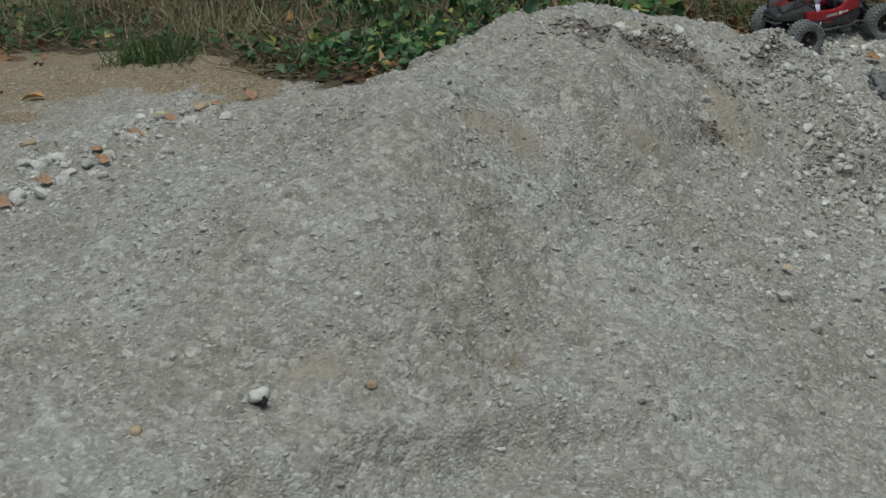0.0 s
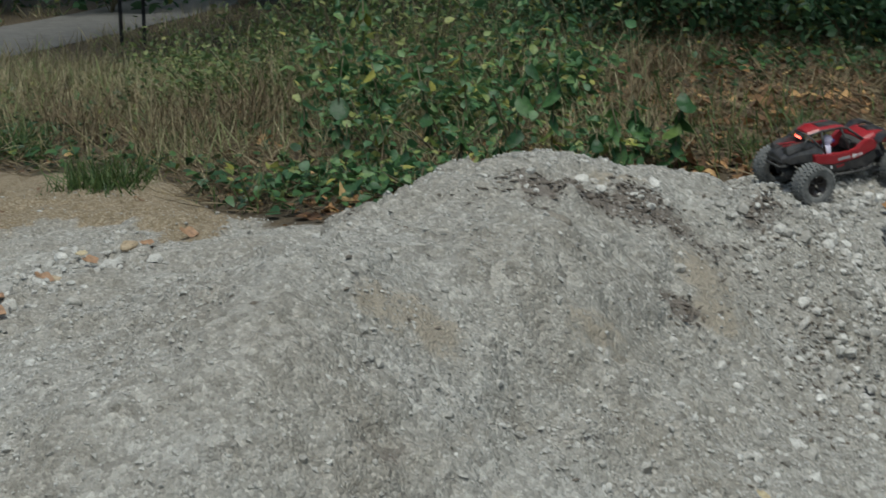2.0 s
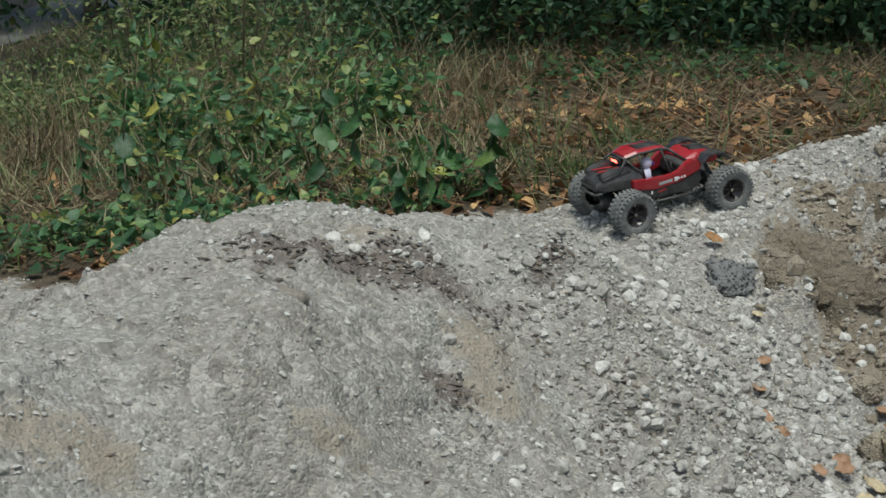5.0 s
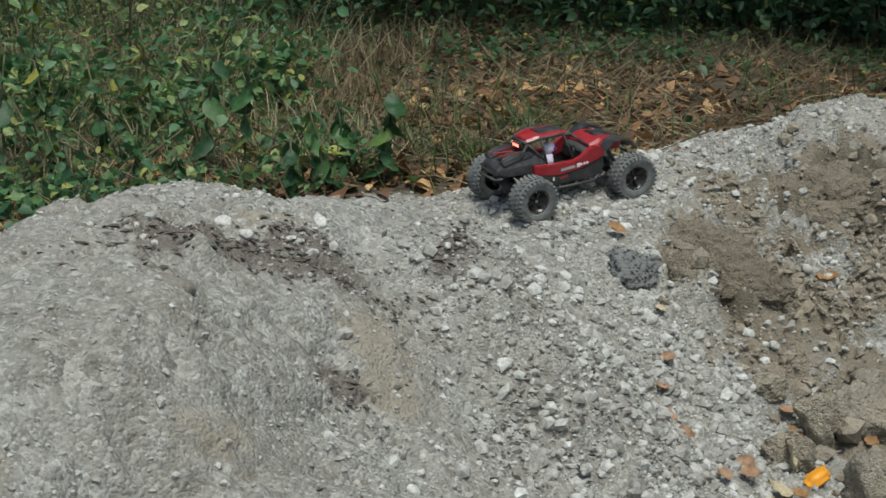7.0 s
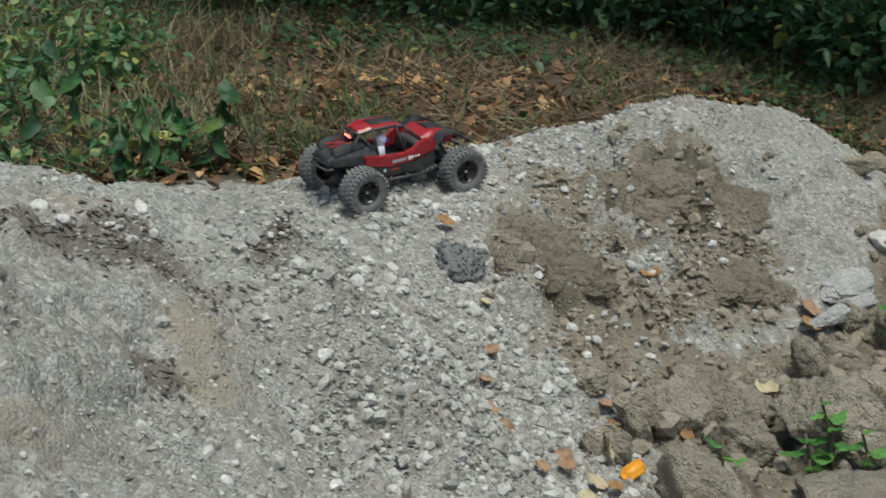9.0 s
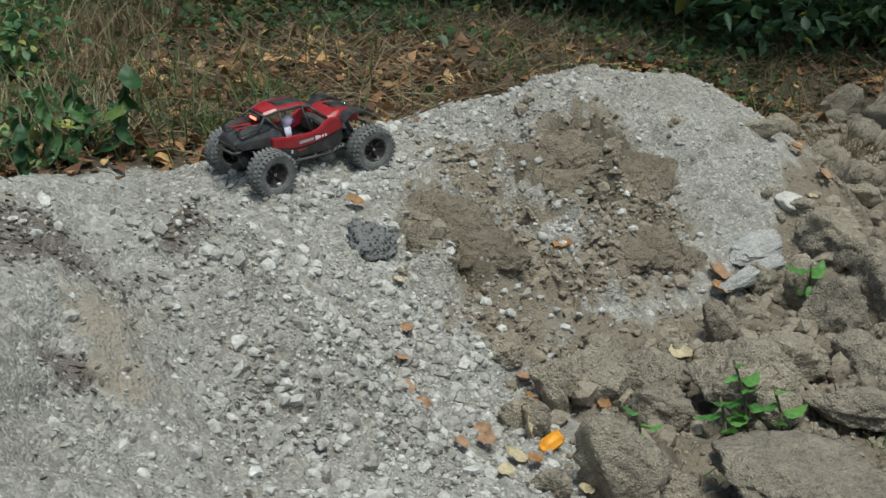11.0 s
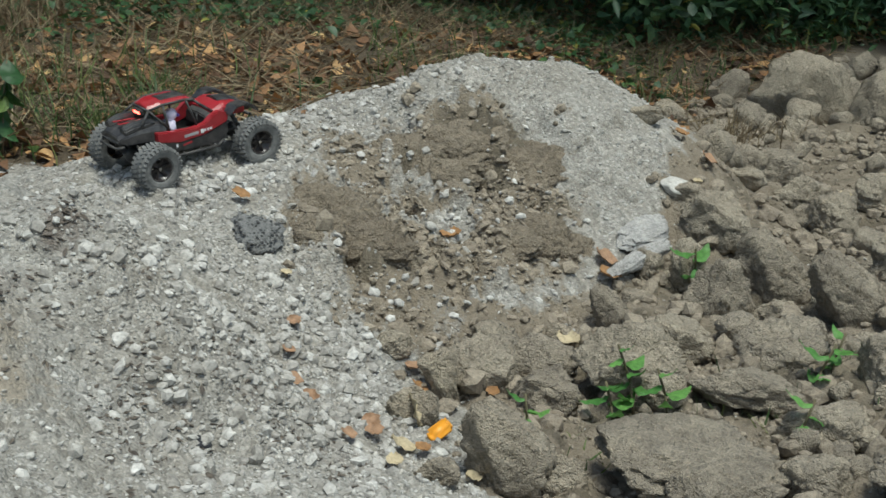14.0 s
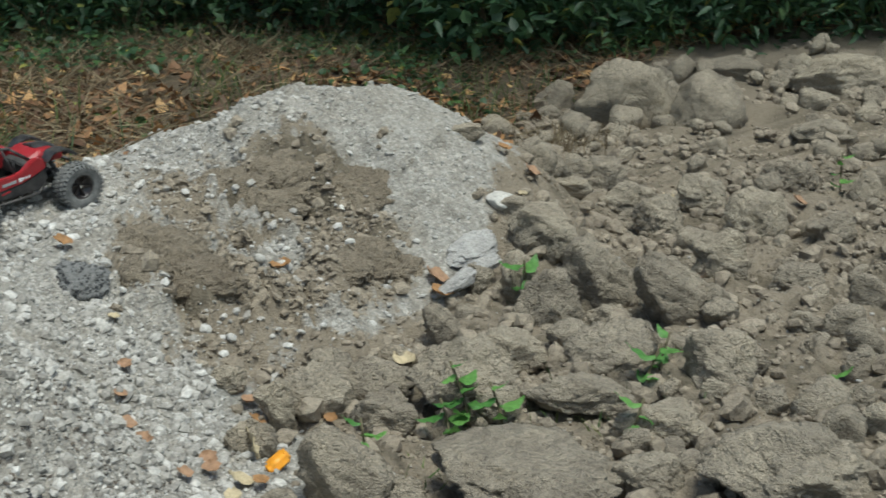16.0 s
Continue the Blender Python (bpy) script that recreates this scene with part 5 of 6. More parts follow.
def build_car(m):
    """x forward, y to its left, z up; the origin is on the ground between the axles."""
    car = thing("rc_car", m, "red and black toy rock crawler with a roll cage on gravel", "toy car")
    for sx in (1, -1):
        for sy in (1, -1):
            build_wheel(car, sx * AXLE, sy * TRACK, WHEEL_R, -6 if sx > 0 else 0)
        part("axle", tube([(sx * AXLE, -TRACK + 0.02, WHEEL_R), (sx * AXLE, TRACK - 0.02, WHEEL_R)], 0.009), CM["nylon"], car)
        bm = bmesh.new()
        bmesh.ops.create_uvsphere(bm, u_segments=16, v_segments=10, radius=0.024, matrix=pose(sx * AXLE, 0.012, WHEEL_R) @ Matrix.Diagonal((1, 0.9, 1, 1)))
        part("gear_housing", shaded(bm), CM["nylon"], car)
        for sy in (1, -1):
            bm = box((0.024, 0.018, 0.034), pose(sx * AXLE, sy * (TRACK - 0.036), WHEEL_R), 0.003)
            part("knuckle", bm, CM["nylon"], car)
            part("lower_link", tube([(sx * AXLE, sy * 0.062, WHEEL_R - 0.012), (sx * 0.045, sy * 0.034, 0.066)], 0.0042), CM["steel"], car, "dull steel link bar")
            part("upper_link", tube([(sx * AXLE, sy * 0.03, WHEEL_R + 0.02), (sx * 0.07, sy * 0.045, 0.095)], 0.0036), CM["nylon"], car)
            shock = part("shock", tube([(sx * (AXLE - 0.012), sy * 0.066, WHEEL_R + 0.004), (sx * (AXLE - 0.055), sy * 0.056, 0.158)], 0.0065, 12), CM["nylon"], car)
            bm = bmesh.new()
            a, b = Vector((sx * (AXLE - 0.015), sy * 0.0655, WHEEL_R + 0.010)), Vector((sx * (AXLE - 0.042), sy * 0.059, 0.125))
            for k_ in range(9):
                q = a.lerp(b, (k_ + 0.5) / 9)
                mm = Matrix.Translation(q) @ (b - a).to_track_quat("Z", "Y").to_matrix().to_4x4()
                bmesh.ops.create_cone(bm, segments=14, radius1=0.0105, radius2=0.0105, depth=0.0028, matrix=mm)
            part("spring", shaded(bm), CM["steel"], shock, "bright coil spring")
    part("drive_shaft", tube([(-AXLE, 0.012, WHEEL_R), (0, 0.012, 0.085), (AXLE, 0.012, WHEEL_R)], 0.0045), CM["steel"], car)
    part("steering_rod", tube([(AXLE + 0.022, -0.075, WHEEL_R + 0.006), (AXLE + 0.022, 0.075, WHEEL_R + 0.006)], 0.003), CM["steel"], car)
    part("skid_plate", loft([(-0.10, 0.034, 0.040, 0.066, 0.080), (-0.05, 0.040, 0.048, 0.060, 0.080), (0.05, 0.040, 0.048, 0.060, 0.080), (0.10, 0.034, 0.040, 0.066, 0.080)], 0.002), CM["nylon"], car)
    for sy in (1, -1):
        part("rock_slider", tube([(-0.105, sy * 0.076, 0.084), (-0.09, sy * 0.088, 0.076), (0.06, sy * 0.088, 0.074), (0.085, sy * 0.076, 0.086)], 0.0045), CM["nylon"], car)
        for bx in (-0.06, 0.0, 0.05):
            part("slider_bracket", tube([(bx, sy * 0.088, 0.0755), (bx, sy * 0.066, 0.083)], 0.003), CM["nylon"], car)
        # the lower black panel, then the red flank above it
        part("lower_panel", plate([(-0.145, 0.128), (-0.120, 0.098), (-0.095, 0.084), (0.075, 0.082), (0.105, 0.108), (0.098, 0.142), (0.02, 0.118), (-0.07, 0.112)], sy * 0.066, sy * 0.079), CM["black"], car, "black lower body side")
        flank = part("side_panel", plate([(-0.150, 0.127), (-0.07, 0.111), (0.02, 0.117), (0.099, 0.141), (0.104, 0.166), (0.070, 0.180), (0.048, 0.174), (0.018, 0.152), (-0.025, 0.146), (-0.090, 0.150), (-0.152, 0.158)], sy * 0.062, sy * 0.081, 0.003), CM["red"], car, "dusty red body side")
        part("logo_patch", box((0.050, 0.001, 0.009), pose(-0.032, sy * 0.0815, 0.1285, 0, -3, 0), 0), CM["grey"], flank, "grey printed patch")
        for k_, (w, hh) in enumerate([(0.012, 0.012), (0.006, 0.007), (0.006, 0.007), (0.007, 0.007)]):
            part("logo_bar", box((w, 0.0012, hh), pose(0.006 + k_ * 0.0105, sy * 0.0822, 0.131 + k_ * 0.0008, 0, -3, 0), 0), CM["white"], flank, "white printed mark")
        part("decal", box((0.006, 0.001, 0.010), pose(-0.082, sy * 0.0796, 0.104, 0, 0, 0), 0), CM["white"], flank)
        part("decal", box((0.030, 0.001, 0.006), pose(-0.045, sy * 0.0796, 0.103, 0, -8, 0), 0), CM["red"], flank)
        # arch over the front wheel: a bent black strip
        arch = [(0.096, 0.170), (0.118, 0.190), (0.150, 0.193), (0.180, 0.182), (0.200, 0.164)]
        inner = [(x - 0.003, z - 0.007) for x, z in arch[::-1]]
        part("front_fender", plate(arch + inner, sy * 0.058, sy * 0.104, 0.0015), CM["black"], car, "black front fender")
        lamp = part("headlamp", disc_profile([(0.0, 0.006), (0.006, 0.005), (0.0085, 0.0), (0.0085, -0.010), (0.0, -0.012)], 16), CM["nylon"], car)
        lamp.matrix_local = pose(0.196, sy * 0.052, 0.160, 0, 0, -90)
        bulb = part("lamp_lens", disc_profile([(0.0, 0.0072), (0.0050, 0.0068), (0.0055, 0.0050), (0.0, 0.0045)], 12), lamp_mat, lamp, "lit bluish white lamp")
    part("hood", loft([(0.060, 0.070, 0.060, 0.150, 0.176), (0.100, 0.068, 0.062, 0.150, 0.190), (0.150, 0.056, 0.052, 0.146, 0.184), (0.188, 0.046, 0.042, 0.140, 0.168)]), CM["red"], car, "red bonnet with dust")
    part("hood_panel", loft([(0.098, 0.030, 0.028, 0.186, 0.1965), (0.150, 0.026, 0.024, 0.178, 0.1905), (0.186, 0.024, 0.022, 0.160, 0.1735)], 0.002), CM["black"], car, "black bonnet panel")
    part("front_bumper", tube([(0.198, -0.06, 0.135), (0.210, -0.04, 0.128), (0.210, 0.04, 0.128), (0.198, 0.06, 0.135)], 0.005), CM["nylon"], car)
    part("floor_pan", loft([(-0.150, 0.060, 0.062, 0.086, 0.100), (0.0, 0.062, 0.064, 0.082, 0.098), (0.10, 0.060, 0.062, 0.086, 0.104)], 0.002), CM["nylon"], car)
    part("dashboard", loft([(0.040, 0.058, 0.054, 0.120, 0.158), (0.062, 0.060, 0.056, 0.120, 0.168)], 0.003), CM["nylon"], car)
    # black rear deck with its lids and side pods
    part("rear_deck", loft([(-0.258, 0.050, 0.044, 0.142, 0.158), (-0.232, 0.062, 0.054, 0.134, 0.172), (-0.190, 0.066, 0.058, 0.132, 0.180), (-0.130, 0.072, 0.062, 0.128, 0.180), (-0.108, 0.072, 0.062, 0.110, 0.174)], 0.0025), CM["black"], car, "dusty black rear deck")
    for sy in (1, -1):
        part("deck_pod", loft([(-0.250, 0.016, 0.013, 0.168, 0.186), (-0.215, 0.019, 0.016, 0.172, 0.197), (-0.170, 0.019, 0.016, 0.176, 0.199), (-0.145, 0.016, 0.013, 0.176, 0.190)], 0.003), CM["black"], car).location = (0.008, sy * 0.040, -0.004)
        part("deck_stripe", box((0.075, 0.010, 0.002), pose(-0.200, sy * 0.014, 0.1845, 0, 4, 0), 0.0008), CM["red"], car)
    part("tail_panel", plate([(-0.262, 0.142), (-0.250, 0.128), (-0.230, 0.132), (-0.240, 0.158)], -0.046, 0.046, 0.002), CM["nylon"], car)
    part("rear_bumper", tube([(-0.248, -0.056, 0.130), (-0.264, -0.040, 0.125), (-0.264, 0.040, 0.125), (-0.248, 0.056, 0.130)], 0.0042), CM["nylon"], car)
    # cage and roof
    part("roof", loft([(-0.150, 0.040, 0.036, 0.214, 0.224), (-0.110, 0.050, 0.046, 0.222, 0.233), (-0.030, 0.050, 0.046, 0.222, 0.232), (0.0, 0.046, 0.042, 0.214, 0.223)], 0.002), CM["red"], car, "red roof panel")
    part("roof_panel", loft([(-0.100, 0.030, 0.028, 0.230, 0.2355), (-0.030, 0.030, 0.028, 0.229, 0.2345), (-0.008, 0.028, 0.026, 0.222, 0.2285)], 0.0015), CM["black"], car, "black roof panel")
    for sy in (1, -1):
        part("roof_rail", tube([(-0.152, sy * 0.040, 0.216), (-0.108, sy * 0.050, 0.228), (-0.028, sy * 0.050, 0.228), (0.004, sy * 0.046, 0.218)], 0.0042), CM["nylon"], car)
        part("windscreen_post", tube([(0.002, sy * 0.046, 0.219), (0.058, sy * 0.062, 0.174)], 0.0042), CM["nylon"], car)
        part("rear_post", tube([(-0.150, sy * 0.040, 0.217), (-0.185, sy * 0.058, 0.184)], 0.0042), CM["nylon"], car)
        part("door_post", tube([(-0.108, sy * 0.050, 0.227), (-0.098, sy * 0.066, 0.150)], 0.0040), CM["nylon"], car)
        part("cage_brace", tube([(-0.100, sy * 0.064, 0.160), (-0.150, sy * 0.042, 0.215)], 0.0034), CM["nylon"], car)
        part("cage_brace", tube([(-0.028, sy * 0.050, 0.227), (-0.005, sy * 0.068, 0.150)], 0.0034), CM["nylon"], car)
    part("cross_bar", tube([(0.003, -0.046, 0.219), (0.003, 0.046, 0.219)], 0.004), CM["nylon"], car)
    part("cross_bar", tube([(-0.151, -0.040, 0.216), (-0.151, 0.040, 0.216)], 0.004), CM["nylon"], car)
    part("lamp_housing", box((0.012, 0.044, 0.016), pose(-0.158, 0, 0.206, 0, -15, 0), 0.003), CM["nylon"], car)
    part("brake_lamp", box((0.004, 0.030, 0.009), pose(-0.1655, 0, 0.205, 0, -15, 0), 0.0015), brake_mat, car, "red lit brake lamp")
    for sy in (1, -1):
        seat = part("seat_back", loft([(-0.108, 0.018, 0.014, 0.100, 0.172), (-0.092, 0.018, 0.014, 0.100, 0.168)], 0.003), CM["nylon"], car)
        seat.location = (0, sy * 0.028, 0)
    # the figure at the wheel is a plain shape: a round pale helmet on a block
    figure = bmesh.new()
    bmesh.ops.create_uvsphere(figure, u_segments=18, v_segments=12, radius=0.0185, matrix=pose(-0.066, -0.026, 0.184) @ Matrix.Diagonal((1.12, 0.92, 1.0, 1)))
    bmesh.ops.create_cube(figure, size=1, matrix=pose(-0.072, -0.026, 0.142, 0, -8, 0) @ Matrix.Diagonal((0.026, 0.036, 0.05, 1)))
    part("driver_figure", shaded(figure), CM["helmet"], car, "plain pale toy figure with a helmet")
    part("helmet_stripe", box((0.012, 0.036, 0.010), pose(-0.050, -0.026, 0.182, 0, 10, 0), 0.003), CM["purple"], car)
    part("steering_wheel", disc_profile([(0.010, 0.002), (0.013, 0.003), (0.015, 0.0), (0.013, -0.003), (0.010, -0.002)], 18), CM["nylon"], car).matrix_local = pose(0.024, -0.026, 0.152, 0, 0, 60)
    part("aerial", tube([(-0.20, 0.050, 0.184), (-0.215, 0.056, 0.235)], 0.0012, 6), CM["nylon"], car)
    return car


# it heads to the right and away, nose up, one rear wheel low
build_car(Matrix.Translation((1.706, 6.061, 0.560)) @ Matrix.Rotation(radians(21), 4, "Z") @ Matrix.Rotation(radians(-5.9), 4, "Y") @ Matrix.Rotation(radians(8), 4, "X"))


# ---- plants ----
LEAF = np.array([(0, 0, 0), (-0.3, 0.28, 0.07), (0.3, 0.28, 0.07), (0, 0.32, -0.02), (-0.26, 0.62, 0.03), (0.26, 0.62, 0.03), (0, 0.66, -0.06), (0, 1, -0.16)], float)
LEAF_TRI = np.array([(0, 2, 3), (0, 3, 1), (3, 2, 5), (3, 5, 6), (1, 3, 6), (1, 6, 4), (6, 5, 7), (4, 6, 7)])
QUAD_LEAF = np.array([(0, 0, 0), (0.4, 0.5, 0.08), (0, 1, -0.06), (-0.4, 0.5, 0.08)], float)
QUAD_TRI = np.array([(0, 1, 2), (0, 2, 3)])
SLIM = LEAF * np.array([0.55, 1, 1])
BROAD = LEAF * np.array([1.35, 1, 1.2])


def blade_shapes(count, bend=0.5):
    out = []
    for _ in range(count):
        k_ = rng.uniform(0.1, bend)
        side = rng.uniform(-0.15, 0.15)
        ys_ = [0, 0.35, 0.7, 1.0]
        pts = []
        for u, w in zip(ys_, (1, 0.85, 0.55, 0)):
            off, up = k_ * u * u + side * u, u * (1 - 0.35 * k_ * u)
            pts += [(-w * 0.5, off, up), (w * 0.5, off, up)] if w else [(0, off, up)]
        out.append(pts)
    return np.array(out, float), np.array([(0, 1, 3), (0, 3, 2), (2, 3, 5), (2, 5, 4), (4, 5, 6)])


BLADES, BLADE_TRI = blade_shapes(16, 0.75)


def upright(n, lean=0.35):
    """Turns for stems and blades: any way round, leaning a little."""
    return turns(n, lean)


def straw_amount(x, y):
    left = step(-x, 0.1, 0.7) * step(y, 6.9, 7.8)
    bank = step(x, 0.2, 1.2) * step(y - 0.42 * x, 6.6, 8.0)
    clumps = np.clip(0.5 + 0.9 * rough(x, y, 0.7, 91, 3), 0.12, 1) * (1 - 0.85 * np.clip(blob(x, y, 0.45, 8.8, 0.9, 2.0) * 1.5, 0, 1))
    return soil_zone(x, y) * (1 - clay_zone(x, y)) * np.clip(0.85 * left + 0.6 * bank, 0, 1) * clumps


def wood_line(x):
    """Where the undergrowth of the wood begins."""
    return np.interp(x, [0.0, 1.9, 2.5, 3.0, 3.6, 4.2, 5.0, 5.6, 6.6, 7.2, 9.0, 12.0], [13.5, 12.5, 11.4, 10.7, 10.3, 10.3, 10.1, 9.5, 9.3, 9.1, 9.2, 8.0])


def fade(y):
    return np.clip(1.6 - y / 11, 0.12, 1)


def off_lane(x, y):
    return np.abs(x - lane_x(y)) > 1.05


LANE = [(3.0, -14.5), (8.0, -9.5), (12.0, -6.9), (14.5, -5.85), (16.6, -5.15), (20.0, -4.5), (24.0, -3.95), (28.0, -3.75), (45.0, -3.3), (120.0, -2.5)]


def lane_x(y):
    return np.interp(y, [p[0] for p in LANE], [p[1] for p in LANE])


# standing dry grass, then straw that lies flat, then green blades
for sward, keep_, stuff_mat, low_, high_, words in (("meadow_grass", lambda x: x < -0.2, M["meadow"], 0.10, 0.34, "tall pale olive and straw meadow grass beside the lane"),
                                                    ("dry_grass", lambda x: x >= -0.2, M["dry"], 0.05, 0.16, "straw-coloured dry grass along the wood edge")):
    px_, py_ = placed(170000, -9 if sward == "meadow_grass" else -0.2, -0.2 if sward == "meadow_grass" else 9, 6.4, 24 if sward == "meadow_grass" else 14, lambda x, y: straw_amount(x, y) * fade(y) * off_lane(x, y) * keep_(x) * (0.28 if sward == "dry_grass" else 1))
    n_ = len(px_)
    hgt = rng.uniform(low_, high_, n_)
    tagged(strew(sward, BLADES, BLADE_TRI, on_ground(px_, py_, -0.01), upright(n_, 1.0), np.stack([rng.uniform(0.003, 0.008, n_) * np.clip(py_ / 9, 1, 3), hgt, hgt], -1), stuff_mat),
           words, "grass", kind="stuff")
px_, py_ = placed(80000, -3.5, 8, 6.2, 13, lambda x, y: soil_zone(x, y) * (1 - clay_zone(x, y)) * np.clip(0.55 + 0.8 * rough(x, y, 0.5, 95, 3), 0.2, 1) * fade(y) * off_lane(x, y))
n_ = len(px_)
hgt = rng.uniform(0.08, 0.3, n_)
tagged(strew("fallen_straw", BLADES, BLADE_TRI, on_ground(px_, py_, 0.012), turns(n_, 1.5, 1.05), np.stack([rng.uniform(0.003, 0.008, n_), hgt, hgt], -1), M["dry"]),
       "matted dead grass stalks lying on woodland soil", "straw", kind="stuff")
px_, py_ = placed(42000, -6, 9, 6.2, 15, lambda x, y: soil_zone(x, y) * (1 - clay_zone(x, y)) * np.clip(0.1 + 0.9 * rough(x, y, 0.8, 98, 3), 0, 1) * fade(y) * off_lane(x, y))
n_ = len(px_)
hgt = rng.uniform(0.06, 0.28, n_)
tagged(strew("green_grass", BLADES, BLADE_TRI, on_ground(px_, py_, -0.01), upright(n_, 0.6), np.stack([rng.uniform(0.004, 0.009, n_), hgt, hgt], -1), M["grass"]),
       "scattered green grass blades on the bank", "grass", kind="stuff")
# leaf litter over the woodland floor and the tan grit
px_, py_ = placed(70000, -3, 9, 5.6, 14, lambda x, y: np.clip(soil_zone(x, y) + 0.25 * tan_zone(x, y), 0, 1) * (1 - clay_zone(x, y)) * np.clip(0.6 + 0.7 * rough(x, y, 0.6, 101, 3), 0.15, 1) * np.clip(step(x + 0.2 * y, 0.6, 2.2) + 0.12, 0, 1) * fade(y))
n_ = len(px_)
sz = 0.03 + 0.085 * rng.uniform(0, 1, n_) ** 2
tagged(strew("leaf_litter", [LEAF * np.array([1, 1, 2.0]), BROAD, LEAF * np.array([1.2, 0.9, -2.0])], LEAF_TRI, on_ground(px_, py_, 0.012), turns(n_, 0.6), sz[:, None], M["litter"], True),
       "brown, orange and yellow fallen leaves on soil", "leaf litter", kind="stuff")
# low ivy and bramble cover in patches
px_, py_ = placed(60000, -2.5, 10, 5.9, 15, lambda x, y: soil_zone(x, y) * (1 - clay_zone(x, y)) * np.clip(rough(x, y, 0.9, 105, 3) * 1.2 + 0.04 + 0.8 * step(y - wood_line(x), -1.0, 0.6), 0, 1) * fade(y) * off_lane(x, y))
n_ = len(px_)
sz = rng.uniform(0.03, 0.07, n_)
tagged(strew("ground_ivy", [LEAF, BROAD], LEAF_TRI, raised(on_ground(px_, py_), rng.uniform(0.02, 0.10, n_)), turns(n_, 0.8), sz[:, None], M["ivy"], True),
       "low dark green ivy and bramble leaves", "ground cover", kind="stuff")


def weed_leaf(width):
    me = bpy.data.meshes.new("leaf")
    bm = leaf_bmesh(1.0, width, 0.9, -0.25, 0.05, int(width * 100))
    bm.to_mesh(me)
    bm.free()
    me.materials.append(M["weed_leaf"])
    return me


weed_leaves = [weed_leaf(0.52), weed_leaf(0.66), weed_leaf(0.44)]
seedling_leaves = []
for old in weed_leaves:
    fresh = old.copy()
    fresh.materials[0] = M["seedling"]
    seedling_leaves.append(fresh)
HANG = [Matrix.Rotation(radians(a), 4, "X") for a in (-52, -72, -95)]


def weed(x, y, height, leaves, size, label, lean=0.12, leaf_set=weed_leaves, lift=0.0):
    """A broad-leaved plant: a bent stem with hanging leaves in a spiral."""
    z = ground_at(x, y) - 0.01
    plant = thing("weed_plant", pose(x, y, z, 0, 0, random.uniform(0, 360)), label, "weed", "weeds behind the heap")
    tip = Vector((lean * height * random.uniform(0.3, 1.5), lean * height * random.uniform(-1, 1), height))
    mid = Vector((tip.x * 0.3, tip.y * 0.3, height * 0.5))
    part("stem", tube([(0, 0, 0), mid, tip], 0.0035, 6), M["stem"], plant)
    for k_ in range(leaves):
        u = 0.22 + 0.78 * (k_ + 0.5) / leaves
        p = mid.lerp(tip, (u - 0.5) * 2) if u > 0.5 else Vector((0, 0, 0)).lerp(mid, u * 2)
        ob = new("leaf", leaf_set[k_ % 3])
        ob.parent = plant
        s_ = size * random.uniform(0.65, 1.2) * (1.1 - 0.35 * abs(u - 0.6))
        ob.matrix_local = Matrix.Translation(p) @ Matrix.Rotation(k_ * 2.4 + random.uniform(-0.4, 0.4), 4, "Z") @ Matrix.Rotation(lift, 4, "X") @ HANG[k_ % 3] @ Matrix.Diagonal((s_, s_, s_, 1))
    return plant


# tall weeds behind the first heap: x, y, height, leaves, leaf length
WEEDS = [(0.76, 6.78, 0.46, 7, 0.12), (0.62, 6.9, 0.44, 8, 0.10), (0.40, 6.6, 0.26, 7, 0.085), (0.30, 6.95, 0.44, 8, 0.085), (0.10, 7.1, 0.46, 8, 0.085), (0.45, 7.3, 0.52, 9, 0.085),
         (-0.12, 7.3, 0.5, 9, 0.10), (-0.22, 7.0, 0.36, 7, 0.08), (1.02, 6.55, 0.30, 7, 0.13), (1.22, 6.62, 0.34, 7, 0.14), (1.10, 6.75, 0.28, 7, 0.12),
         (0.90, 6.35, 0.24, 8, 0.09), (0.55, 6.4, 0.2, 6, 0.075), (0.20, 6.5, 0.22, 6, 0.075), (-0.05, 6.8, 0.26, 7, 0.075), (0.0, 7.6, 0.7, 12, 0.09)]
for wx, wy, wh, wn_, ws in WEEDS:
    weed(wx, wy, wh, wn_, ws, "tall broad-leaved green weed with some yellowing leaves")
for wx, wy, wh, wn_ in [(2.53, 4.70, 0.15, 7), (2.58, 4.62, 0.09, 4), (2.46, 4.68, 0.07, 4), (3.03, 4.65, 0.10, 5), (3.10, 4.68, 0.08, 4), (2.81, 4.39, 0.08, 4), (2.18, 4.58, 0.07, 4), (3.23, 5.60, 0.14, 5), (3.40, 4.35, 0.08, 4), (4.9, 6.0, 0.14, 5)]:
    weed(wx, wy, wh + 0.04, wn_, 0.075, "small fresh green seedling between clay clods", 0.25, seedling_leaves, 0.95)


def tuft(x, y, blades, height, material, label, spread=0.06):
    n = blades
    a = rng.normal(0, spread, (n, 2))
    pts = np.stack([x + a[:, 0], y + a[:, 1], np.zeros(n)], -1)
    pts[:, 2] = ground_height(pts[:, 0], pts[:, 1]) - 0.01
    h = rng.uniform(0.5, 1, n) * height
    ob = strew("grass_tuft", BLADES, BLADE_TRI, pts, upright(n, 0.95), np.stack([np.full(n, 0.006), h, h], -1), material)
    return tagged(ob, label, "grass tuft", kind="stuff")


